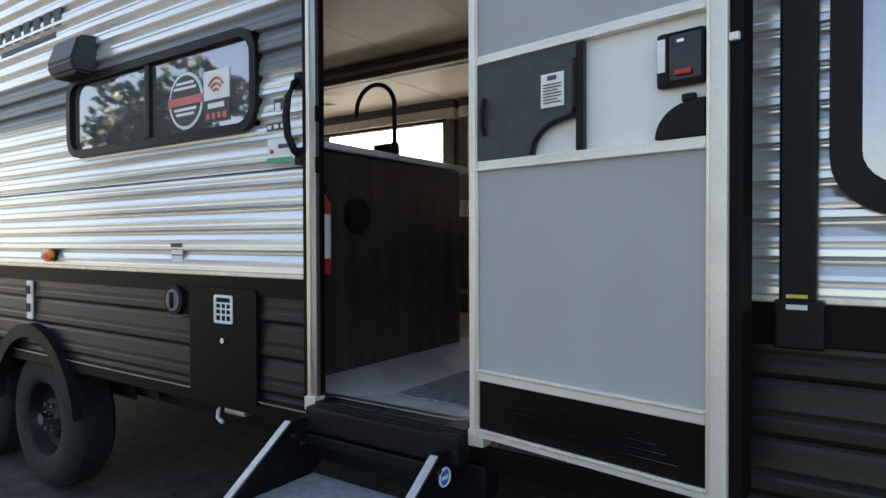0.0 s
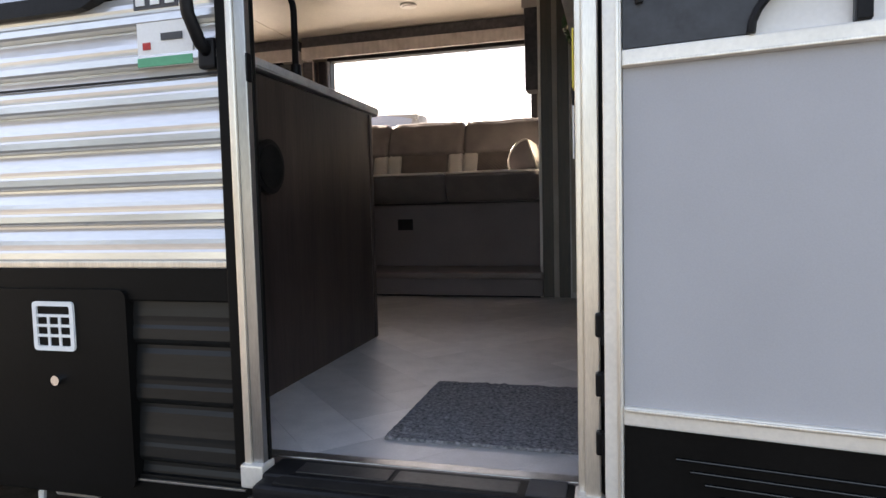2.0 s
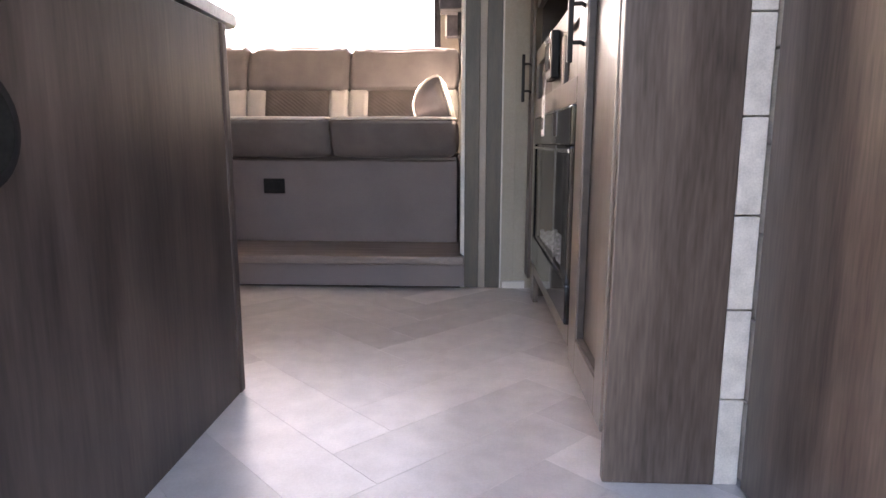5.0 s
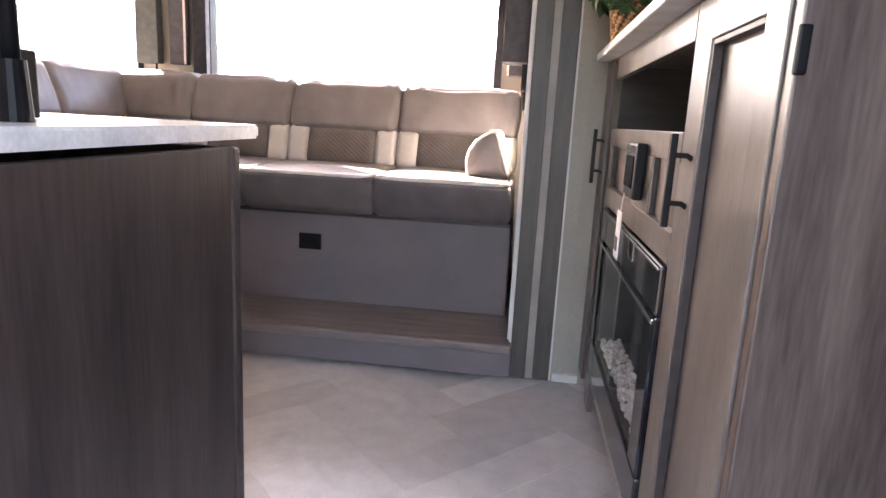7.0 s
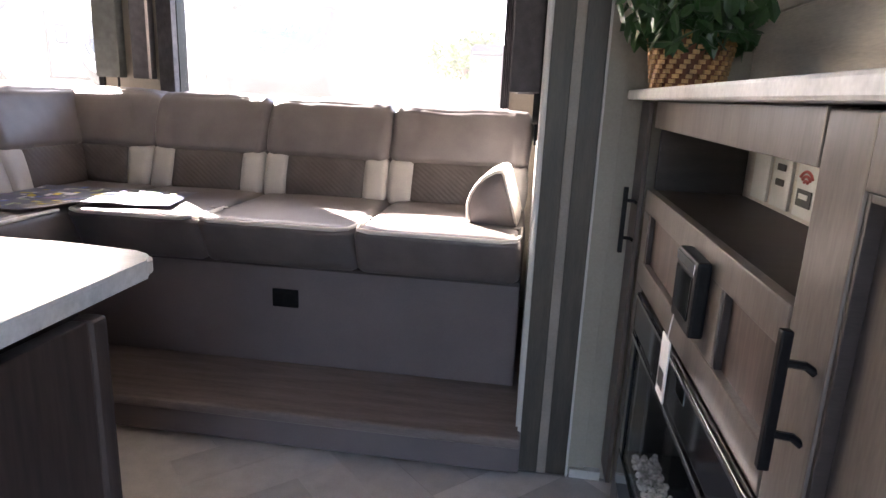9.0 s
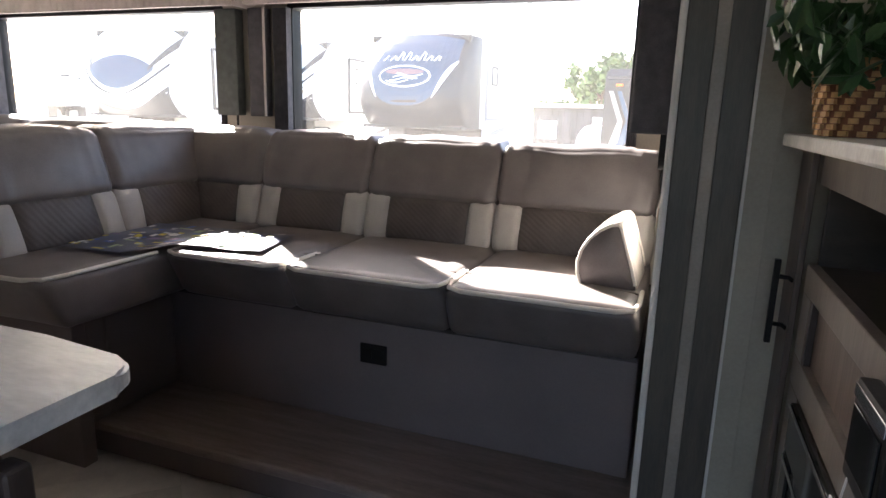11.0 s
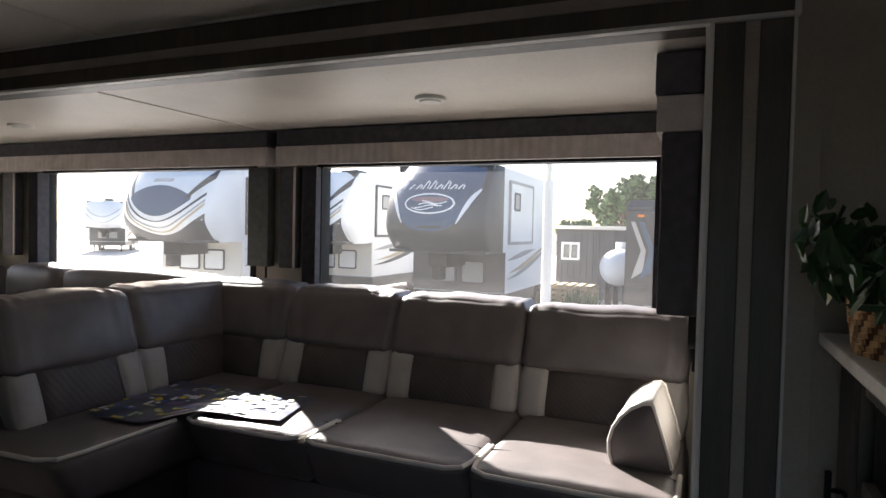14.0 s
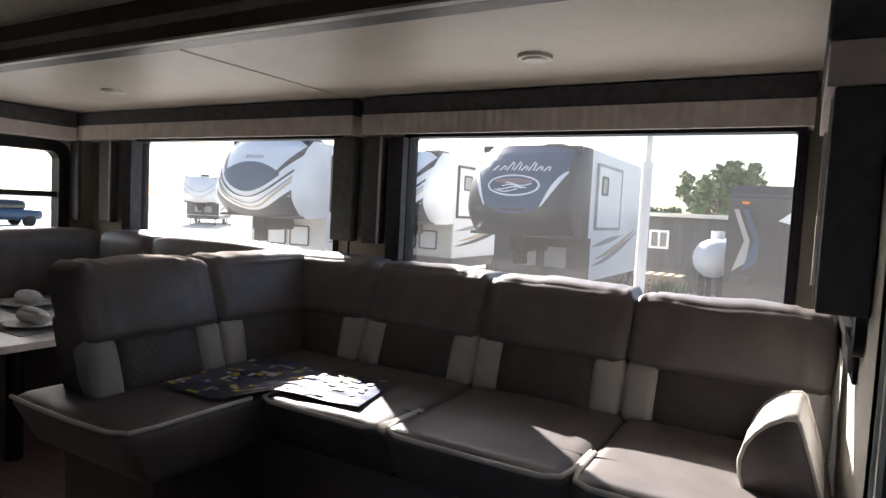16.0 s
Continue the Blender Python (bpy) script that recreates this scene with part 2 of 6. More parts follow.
# the film lays a pale glare haze over the view outside
GLASS_VEILED = veil_glass("veiled_window_glass", 0.015)
GLASS_TINT = material("reflective_tinted_glass", (0.36, 0.355, 0.385), 0.03, metal=0.8, var=0.05, scale=2, bump=0.0)
SCUFFED = material("scuffed_black_steel", (0.012, 0.012, 0.013), 0.38, scale=14, fine=90, color2=(0.05, 0.048, 0.046), bump=0.1, spec=0.4)
GLASS_DARK = material("tinted_window_glass", (0.012, 0.013, 0.015), 0.03, bump=0.0, spec=0.9)
PLATE = material("white_china", (0.8, 0.79, 0.77), 0.2, var=0.03)
PLACEMAT = material("woven_grey_placemat", (0.35, 0.36, 0.37), 0.8, scale=25, color2=(0.12, 0.12, 0.13), bump=0.3)


# ---- mesh helpers ----
LOCAL = set()  # things whose parts are given in their own axes

def thing(name, loc=(0, 0, 0), label="", category="", group="", kind=""):
    e = new(name)
    e.empty_display_size = 0.05
    e.location = loc
    return tagged(e, label, category, group, kind)


def part(name, bm, mat, parent=None, label="", smooth=False):
    """Link a bmesh as one mesh object; under a thing its vertices stay in world places."""
    me = bpy.data.meshes.new(name)
    bmesh.ops.recalc_face_normals(bm, faces=bm.faces)
    if smooth:
        for f in bm.faces:
            f.smooth = True
    bm.to_mesh(me)
    bm.free()
    for mm in (mat if isinstance(mat, (list, tuple)) else [mat]):
        me.materials.append(mm)
    ob = new(name, me)
    if parent is not None:
        ob.parent = parent
        if parent.type == "EMPTY" and parent.name not in LOCAL:
            ob.matrix_parent_inverse = Matrix.Translation(parent.location).inverted()
    if label:
        tagged(ob, label)
    return ob


def cube(bm, x0, x1, y0, y1, z0, z1, bevel=0.0, seg=2):
    r = bmesh.ops.create_cube(bm, size=1, matrix=Matrix.LocRotScale(((x0 + x1) / 2, (y0 + y1) / 2, (z0 + z1) / 2), None, (abs(x1 - x0), abs(y1 - y0), abs(z1 - z0))))
    if bevel:
        edges = {e for v in r["verts"] for e in v.link_edges}
        bmesh.ops.bevel(bm, geom=list(edges), offset=bevel, segments=seg, affect="EDGES", profile=0.6)


def box(name, mat, parent, b, bevel=0.003, label="", seg=2):
    bm = bmesh.new()
    cube(bm, *b, bevel=bevel, seg=seg)
    return part(name, bm, mat, parent, label)


def soft_box(bm, b, r, puff=0.0, n=9, wrinkle=0.0, seed=0):
    """A cushion: a box with round edges, swollen in the middle of its faces."""
    x0, x1, y0, y1, z0, z1 = b
    c = Vector(((x0 + x1) / 2, (y0 + y1) / 2, (z0 + z1) / 2))
    h = Vector((abs(x1 - x0) / 2, abs(y1 - y0) / 2, abs(z1 - z0) / 2))
    r = min(r, *h)
    core = [v - r for v in h]
    verts = {}

    def vert(i, j, k):
        if (i, j, k) not in verts:
            u = Vector((2 * i / n - 1, 2 * j / n - 1, 2 * k / n - 1))
            u = Vector([math.copysign(abs(a) ** 0.6, a) for a in u])
            p = Vector([u[a] * h[a] for a in range(3)])
            q = Vector([max(-core[a], min(core[a], p[a])) for a in range(3)])
            d = p - q
            if d.length > 1e-6:
                p = q + d.normalized() * r
            for a in range(3):
                o = [t for t in range(3) if t != a]
                p[a] *= 1 + puff * max(0, 1 - u[o[0]] ** 2) * max(0, 1 - u[o[1]] ** 2) * (0.05 / max(h[a], 0.02))
            if wrinkle:
                p += noise.noise_vector((p + c) * 7 + Vector((seed, 0, 0))) * wrinkle
            verts[(i, j, k)] = bm.verts.new(c + p)
        return verts[(i, j, k)]

    for a in range(3):
        o, w = [t for t in range(3) if t != a]
        for side in (0, n):
            for i in range(n):
                for j in range(n):
                    quad = []
                    for di, dj in ((0, 0), (1, 0), (1, 1), (0, 1)):
                        k = [0, 0, 0]
                        k[a], k[o], k[w] = side, i + di, j + dj
                        quad.append(vert(*k))
                    bm.faces.new(quad)


def cushion(name, mat, parent, b, r=0.05, puff=0.6, wrinkle=0.004, seed=0, label="", n=9):
    bm = bmesh.new()
    soft_box(bm, b, r, puff, n, wrinkle, seed)
    return part(name, bm, mat, parent, label, smooth=True)


def rod(bm, a, b, r, seg=12, r2=None):
    a, b = Vector(a), Vector(b)
    d = b - a
    m = Matrix.Translation((a + b) / 2) @ d.to_track_quat("Z", "Y").to_matrix().to_4x4()
    bmesh.ops.create_cone(bm, cap_ends=True, segments=seg, radius1=r, radius2=r if r2 is None else r2, depth=d.length, matrix=m)


def tube(bm, pts, r, seg=8, flat=None):
    """A tube along points."""
    pts = [Vector(p) for p in pts]
    rings = []
    for i, p in enumerate(pts):
        d = (pts[min(i + 1, len(pts) - 1)] - pts[max(i - 1, 0)]).normalized()
        side = d.cross(Vector((0.13, 0.31, 0.94))).normalized()
        up = side.cross(d)
        rings.append([bm.verts.new(p + (side * math.cos(6.2832 * k / seg) + up * math.sin(6.2832 * k / seg)) * r) for k in range(seg)])
    for a, b in zip(rings, rings[1:]):
        for k in range(seg):
            bm.faces.new((a[k], a[(k + 1) % seg], b[(k + 1) % seg], b[k]))
    bm.faces.new(rings[0][::-1])
    bm.faces.new(rings[-1])


def prism(bm, poly, axis, lo, hi):
    """A polygon of two coordinates drawn along an axis."""
    def put(p, w):
        q = list(p)
        q.insert(axis, w)
        return bm.verts.new(q)
    a, b = [put(p, lo) for p in poly], [put(p, hi) for p in poly]
    n = len(poly)
    bm.faces.new(a[::-1])
    bm.faces.new(b)
    for i in range(n):
        bm.faces.new((a[i], a[(i + 1) % n], b[(i + 1) % n], b[i]))


def round_rect(x0, x1, z0, z1, r, seg=6):
    pts = []
    for cx, cz, a0 in ((x1 - r, z1 - r, 0), (x0 + r, z1 - r, 90), (x0 + r, z0 + r, 180), (x1 - r, z0 + r, 270)):
        for i in range(seg + 1):
            a = radians(a0 + 90 * i / seg)
            pts.append((cx + r * math.cos(a), cz + r * math.sin(a)))
    return pts


def ring_frame(bm, outer, inner, axis, lo, hi):
    """A frame between two outlines of as many points, with depth along an axis."""
    def put(p, w):
        q = list(p)
        q.insert(axis, w)
        return bm.verts.new(q)
    o0, o1 = [put(p, lo) for p in outer], [put(p, hi) for p in outer]
    i0, i1 = [put(p, lo) for p in inner], [put(p, hi) for p in inner]
    n = len(outer)
    for i in range(n):
        j = (i + 1) % n
        for q in ((o0[i], o0[j], i0[j], i0[i]), (o1[i], i1[i], i1[j], o1[j]), (o0[i], o1[i], o1[j], o0[j]), (i0[i], i0[j], i1[j], i1[i])):
            bm.faces.new(q)


def wall_with_holes(bm, axis, lo, hi, a0, a1, z0, z1, holes):
    """A wall of thickness lo..hi along axis (0 x, 1 y), from a0 to a1, with rectangular holes (h0, h1, hz0, hz1)."""
    xs = sorted({a0, a1, *[h[0] for h in holes], *[h[1] for h in holes]})
    zs = sorted({z0, z1, *[h[2] for h in holes], *[h[3] for h in holes]})
    for p, q in zip(xs, xs[1:]):
        run = None
        for r, s in zip(zs, zs[1:]):
            hole = any(h[0] <= p and q <= h[1] and h[2] <= r and s <= h[3] for h in holes)
            if not hole:
                run = (run[0], s) if run else (r, s)
            if (hole or s == zs[-1]) and run:
                cube(bm, *((lo, hi, p, q) if axis == 0 else (p, q, lo, hi)), *run)
                run = None
            if hole:
                run = None


def siding(bm, x0, x1, z0, z1, y, depth=0.016, pitch=0.08):
    """Horizontal corrugated sheet: ribs stand out to -y."""
    prof, k = [], math.floor(z0 / pitch) - 1
    while k * pitch < z1 + pitch:
        b = k * pitch
        prof += [(b, -0.003), (b + 0.06 * pitch, depth - 0.004), (b + 0.12 * pitch, depth), (b + 0.29 * pitch, depth - 0.001), (b + 0.35 * pitch, depth - 0.004), (b + 0.42 * pitch, depth - 0.004), (b + 0.50 * pitch, depth - 0.003), (b + 0.62 * pitch, depth - 0.005), (b + 0.86 * pitch, 0.001), (b + 0.94 * pitch, -0.003)]
        k += 1
    cut = []
    for (za, da), (zb, db) in zip(prof, prof[1:]):
        if zb <= z0 or za >= z1:
            continue
        for z in (max(za, z0), min(zb, z1)):
            d = da + (db - da) * (z - za) / (zb - za)
            if not cut or abs(cut[-1][0] - z) > 1e-5:
                cut.append((z, d))
    rows = [(bm.verts.new((x0, y - d, z)), bm.verts.new((x1, y - d, z))) for z, d in cut]
    for a, b in zip(rows, rows[1:]):
        bm.faces.new((a[0], a[1], b[1], b[0]))


def plate(bm, x0, x1, z0, z1, y, t=0.002):
    cube(bm, x0, x1, y - t, y, z0, z1)


# ---- structure ----
F = 0.79                     # floor of the trailer above the ground
CEIL, SLIDE_CEIL = 2.80, 2.66
NEAR, NEAR_IN = 1.60, 1.66   # outer and inner face of the wall with the door
FAR = 3.97                   # face of the slide-out's fascia
X_L, X_R = -7.2, 1.6         # ends of the trailer
DOOR = (-1.662, -0.995, F, 2.62)
WIN = (-3.30, -1.93, 1.745, 2.09)
BACK = 5.17                  # inner face of the slide-out's long wall
SX0, SX1 = -5.70, -1.325     # inner faces of its ends

bm = bmesh.new()
n = 60
for i in range(n + 1):
    for j in range(n + 1):
        s = [(2 * t / n - 1) for t in (i, j)]
        x, y = [math.copysign(abs(v) ** 2.2, v) * 900 for v in s]
        d = math.hypot(x, y)
        bm.verts.new((x, y, 0.012 * noise.noise(Vector((x * 1.7, y * 1.7, 0))) if d < 40 else 0))
bm.verts.ensure_lookup_table()
for i in range(n):
    for j in range(n):
        a = i * (n + 1) + j
        bm.faces.new([bm.verts[k] for k in (a, a + n + 1, a + n + 2, a + 1)])
tagged(part("ground", bm, GRAVEL), "dusty grey gravel lot under parked trailers", "ground", kind="structure")

bm = bmesh.new()
cube(bm, -70, 40, 6.6, 60, 0.004, 0.03)
tagged(part("pavement", bm, CONCRETE), "pale sunlit concrete apron of the trailer lot", "pavement", kind="structure")

# near wall: core, siding, trims
bm = bmesh.new()
wall_with_holes(bm, 1, NEAR + 0.004, NEAR_IN, X_L, X_R, 0.74, 2.95, [DOOR, WIN, (-0.13, 0.6, 1.42, 2.25)])
wall_near = tagged(part("wall_near", bm, WOOD), "trailer side wall, wood-panelled inside", "wall", kind="structure")
def side_sheet(name, mat, z0, z1, label="", **form):
    bm = bmesh.new()
    for x0, x1 in ((X_L, WIN[0] - 0.01), (WIN[0] - 0.01, WIN[1] + 0.01), (WIN[1] + 0.01, -1.675), (-0.93, -0.13), (-0.13, 0.6), (0.6, X_R)):
        lo, hi = z0, z1
        if x0 == WIN[0] - 0.01:
            if WIN[2] > z0:
                siding(bm, x0, x1, z0, min(z1, WIN[2]), NEAR, **form)
            lo = max(z0, WIN[3])
        if x0 == -0.13:
            if 1.42 > z0:
                siding(bm, x0, x1, z0, min(z1, 1.42), NEAR, **form)
            lo = max(z0, 2.25)
        if hi > lo:
            siding(bm, x0, x1, lo, hi, NEAR, **form)
    part(name, bm, mat, wall_near, label)
side_sheet("lower_siding", SIDING_DARK, 0.74, 1.12, "charcoal corrugated aluminium siding", depth=0.009, pitch=0.128)
side_sheet("silver_siding", SIDING, 1.205, 1.93, "silver corrugated aluminium siding")
side_sheet("band_siding", SIDING_BAND, 1.93, 2.16, "graphite painted corrugated siding")
side_sheet("upper_siding", SIDING, 2.16, 2.95, "silver corrugated aluminium siding")
box("belt_trim", SKIRT_BLACK, wall_near, (X_L, -1.675, NEAR - 0.016, NEAR + 0.003, 1.12, 1.19), 0.004)
box("belt_trim", SKIRT_BLACK, wall_near, (-0.93, X_R, NEAR - 0.016, NEAR + 0.003, 1.10, 1.19), 0.004)
box("belt_bead", ALU, wall_near, (X_L, -1.675, NEAR - 0.02, NEAR + 0.003, 1.19, 1.205), 0.003)
box("belt_bead", ALU, wall_near, (-0.93, X_R, NEAR - 0.02, NEAR + 0.003, 1.19, 1.205), 0.003)
box("bottom_bead", ALU_DARK, wall_near, (X_L, -1.66, NEAR - 0.018, NEAR - 0.011, 0.731, 0.736), 0.001)
box("siding_seam", BLACK_PLASTIC, wall_near, (X_L, -1.678, NEAR - 0.0165, NEAR - 0.010, 1.575, 1.579), 0)
box("bottom_rail", SKIRT_BLACK, wall_near, (X_L, X_R, NEAR - 0.012, NEAR + 0.05, 0.68, 0.745), 0.004)

# floor slab, frame below it, roof
bm = bmesh.new()
cube(bm, X_L, X_R, NEAR_IN, FAR + 0.05, F - 0.06, F - 0.006)
floor = tagged(part("floor", bm, FLOOR_BASE), "greige herringbone vinyl plank floor", "floor", kind="structure")
chassis = thing("trailer_frame", (-3, 2.8, 0.5), "black steel trailer frame under the floor", "frame", kind="structure")
for y in (1.95, 3.6):
    box("beam", CHASSIS, chassis, (X_L, X_R, y, y + 0.09, 0.48, 0.73), 0.004)
for i in range(7):
    box("crossmember", CHASSIS, chassis, (-6.6 + i * 1.25, -6.52 + i * 1.25, 1.7, 3.9, 0.60, 0.728), 0.004)
bm = bmesh.new()
cube(bm, X_L, X_R, NEAR - 0.02, 4.06, 2.95, 3.0, 0.01)
tagged(part("roof", bm, RV_WHITE), "white trailer roof membrane", "roof", kind="structure")
bm = bmesh.new()
cube(bm, X_L, X_R, NEAR_IN, FAR + 0.05, CEIL, CEIL + 0.03)
for x in (-4.6, -3.2, -2.35, -0.9):
    cube(bm, x, x + 0.03, NEAR_IN, FAR + 0.05, CEIL - 0.004, CEIL + 0.001)
tagged(part("ceiling", bm, CEILING), "cream panelled trailer ceiling with batten seams", "ceiling", kind="structure")
bm = bmesh.new()
cube(bm, X_L, X_L + 0.05, NEAR_IN, 4.0, F, CEIL)
tagged(part("wall_west", bm, WALL_PAPER), "plain beige end wall", "wall", kind="structure")
bm = bmesh.new()
cube(bm, X_R - 0.05, X_R, NEAR_IN, 4.0, F, CEIL)
tagged(part("wall_east", bm, WALL_PAPER), "plain beige end wall", "wall", kind="structure")
# far wall beside the slide-out
bm = bmesh.new()
wall_with_holes(bm, 1, FAR + 0.012, 4.05, X_L, X_R, 0.74, 2.95, [(SX0, SX1, 0.74, 2.6655)])
tagged(part("wall_far", bm, WALL_PAPER), "beige wallboard beside the slide-out", "wall", kind="structure")
# added sheet, out of view, that keeps sunlight from coming in under the trailer
bm = bmesh.new()
cube(bm, X_L, X_R, 4.02, 4.04, 0.03, 0.738)
tagged(part("wall_skirt", bm, SKIRT_BLACK), "unseen black sheet added to block light under the floor", "skirt", kind="structure")
# shiplap partition and wardrobe side
bm = bmesh.new()
cube(bm, -0.77, -0.70, 2.42, FAR + 0.01, F, CEIL)
partition = tagged(part("wall_partition", bm, SHIPLAP), "whitewashed shiplap partition above the cabinet", "wall", kind="structure")
for i in range(13):
    box("plank", SHIPLAP, partition, (-0.78, -0.769, 2.425, FAR + 0.008, F + 0.155 * i, min(CEIL - 0.002, F + 0.155 * i + 0.152)), 0.002, seg=1)
bm = bmesh.new()
cube(bm, -0.79, -0.70, NEAR_IN + 0.002, 2.418, F, CEIL, 0.004)
tagged(part("wall_wardrobe", bm, WOOD), "taupe woodgrain panel beside the entry", "wall", kind="structure")

# slide-out: floor step, walls, ceiling, fascia
slide_floor = thing("slide_platform", (-3.5, 4.2, F), "raised brown vinyl step of the slide-out", "platform", kind="structure")
box("riser", SOFA_BASE, slide_floor, (SX0, -1.307, 3.925, 3.96, F + 0.012, 0.905), 0.004)
bm = bmesh.new()
cube(bm, SX0, -1.307, 3.90, 5.2, 0.898, 0.935, 0.012, 3)
part("tread", bm, STEP_WOOD, slide_floor)
box("underside", CHASSIS, slide_floor, (SX0, SX1, 3.96, 5.2, 0.76, 0.897), 0)
bm = bmesh.new()
OPEN = [(-5.20, -3.525, 1.83, 2.512), (-3.13, -1.475, 1.83, 2.512)]
wall_with_holes(bm, 1, BACK, BACK + 0.06, SX0 - 0.06, SX1 + 0.06, 0.76, 2.72, OPEN)
slide_wall = tagged(part("wall_slide_back", bm, WALL_PAPER), "pale wallboard of the slide-out around its windows", "wall", kind="structure")
bm = bmesh.new()
wall_with_holes(bm, 0, SX0 - 0.06, SX0, 3.98, BACK, 0.76, 2.72, [(4.35, 4.96, 1.83, 2.42)])
tagged(part("wall_slide_west", bm, WALL_PAPER), "slide-out end wall with a small window", "wall", kind="structure")
bm = bmesh.new()
wall_with_holes(bm, 0, SX1, SX1 + 0.06, 3.98, BACK, 0.76, 2.72, [(4.42, 4.98, 1.86, 2.50)])
tagged(part("wall_slide_east", bm, TRIM_WHITE), "slide-out end wall with a curtained window", "wall", kind="structure")
bm = bmesh.new()
cube(bm, SX0 - 0.06, SX1 + 0.06, 3.985, BACK + 0.06, SLIDE_CEIL, SLIDE_CEIL + 0.06)
cube(bm, -3.40, -3.375, 3.985, BACK, SLIDE_CEIL - 0.004, SLIDE_CEIL + 0.001)
tagged(part("ceiling_slide", bm, CEILING), "cream ceiling of the slide-out with a batten", "ceiling", kind="structure")
fascia = thing("slide_fascia", (-1.23, FAR, F), "grey-brown wood fascia with pale inlay round the slide-out", "fascia", kind="structure")
px = [(-1.318, -1.308, TRIM_WHITE, 0.012), (-1.308, -1.248, POST_WOOD, 0.0), (-1.248, -1.220, STRIPE, 0.003), (-1.220, -1.158, POST_WOOD, 0.0), (-1.158, -1.151, TRIM_WHITE, 0.008)]
for a, b, m, d in px:
    box("post_board" if m is POST_WOOD else "post_inlay", m, fascia, (a, b, FAR - 0.004 - d, FAR + 0.012, F, 2.642), 0.002)
pz = [(2.640, 2.650, TRIM_WHITE, 0.010), (2.650, 2.698, POST_WOOD, 0.0), (2.698, 2.728, STRIPE, 0.003), (2.728, 2.790, POST_WOOD, 0.0), (2.790, 2.798, TRIM_WHITE, 0.006)]
for a, b, m, d in pz:
    box("header_board" if m is POST_WOOD else "header_inlay", m, fascia, (SX0, -1.158, FAR - 0.006 - d, FAR + 0.012, a, b), 0.002)
box("header_soffit", POST_WOOD, fascia, (SX0 + 0.002, SX1 - 0.002, FAR + 0.0145, 4.052, 2.641, 2.6575), 0.002)
box("header_end", TRIM_WHITE, fascia, (-1.158, -1.146, FAR - 0.016, FAR + 0.012, 2.642, 2.798), 0.002)
box("skirting", TRIM_WHITE, fascia, (-1.146, -1.05, FAR - 0.012, FAR + 0.012, F, F + 0.03), 0.002)
box("wall_strip", WALL_PAPER, fascia, (-1.151, -1.10, FAR - 0.001, FAR + 0.011, F + 0.03, 2.64), 0.001)


def window(name, x0, x1, z0, z1, label, mullion=None):
    w = thing(name, ((x0 + x1) / 2, BACK + 0.03, z0), label, "window", kind="structure")
    bm = bmesh.new()
    ring_frame(bm, round_rect(x0 - 0.004, x1 + 0.004, z0 - 0.004, z1 + 0.004, 0.02), round_rect(x0 + 0.025, x1 - 0.025, z0 + 0.025, z1 - 0.025, 0.015), 1, BACK - 0.012, BACK + 0.066)
    part("window_frame", bm, BLACK, w)
    bm = bmesh.new()
    cube(bm, x0 + 0.01, x1 - 0.01, BACK + 0.028, BACK + 0.032, z0 + 0.01, z1 - 0.01)
    p = part("pane", bm, GLASS_VEILED, w)
    p.visible_shadow = False
    return w


window("window_1", *OPEN[0], "wide tinted slide-out window behind the dinette")
window("window_2", *OPEN[1], "wide slide-out window behind the sofa")
for nm, x, y0, y1, z0, z1, lab in (("window_3", SX0 - 0.03, 4.35, 4.96, 1.83, 2.42, "small black-framed slide-out end window with a crossbar"), ("window_4", SX1 + 0.03, 4.42, 4.98, 1.86, 2.50, "small slide-out end window behind curtains")):
    w = thing(nm, (x, (y0 + y1) / 2, z0), lab, "window", kind="structure")
    bm = bmesh.new()
    ring_frame(bm, round_rect(y0 - 0.05, y1 + 0.05, z0 - 0.05, z1 + 0.05, 0.09), round_rect(y0 + 0.02, y1 - 0.02, z0 + 0.02, z1 - 0.02, 0.06), 0, x - 0.045, x + 0.045)
    part("window_frame", bm, BLACK, w)
    box("crossbar", BLACK, w, (x - 0.02, x + 0.02, y0, y1, (z0 + z1) / 2 - 0.02, (z0 + z1) / 2 + 0.015), 0.003)
    bm = bmesh.new()
    cube(bm, x - 0.002, x + 0.002, y0, y1, z0, z1)
    part("pane", bm, GLASS_CLEAR, w).visible_shadow = False

# ---- outside of the trailer ----
ww = thing("window_5", ((WIN[0] + WIN[1]) / 2, NEAR, WIN[2]), "black-framed sliding kitchen window with stickers on dark glass", "window", kind="structure")
bm = bmesh.new()
ring_frame(bm, round_rect(WIN[0] - 0.02, WIN[1] + 0.02, WIN[2] - 0.02, WIN[3] + 0.02, 0.10), round_rect(WIN[0] + 0.014, WIN[1] - 0.014, WIN[2] + 0.014, WIN[3] - 0.014, 0.07), 1, NEAR - 0.032, NEAR + 0.01)
part("window_frame", bm, BLACK, ww)
box("mullion", BLACK, ww, (-2.64, -2.605, NEAR - 0.026, NEAR + 0.005, WIN[2] + 0.02, WIN[3] - 0.02), 0.003)
for a, b in ((WIN[0] + 0.02, -2.63), (-2.615, WIN[1] - 0.02)):
    box("pane", GLASS_TINT, ww, (a, b, NEAR - 0.008, NEAR - 0.003, WIN[2] + 0.02, WIN[3] - 0.02), 0)
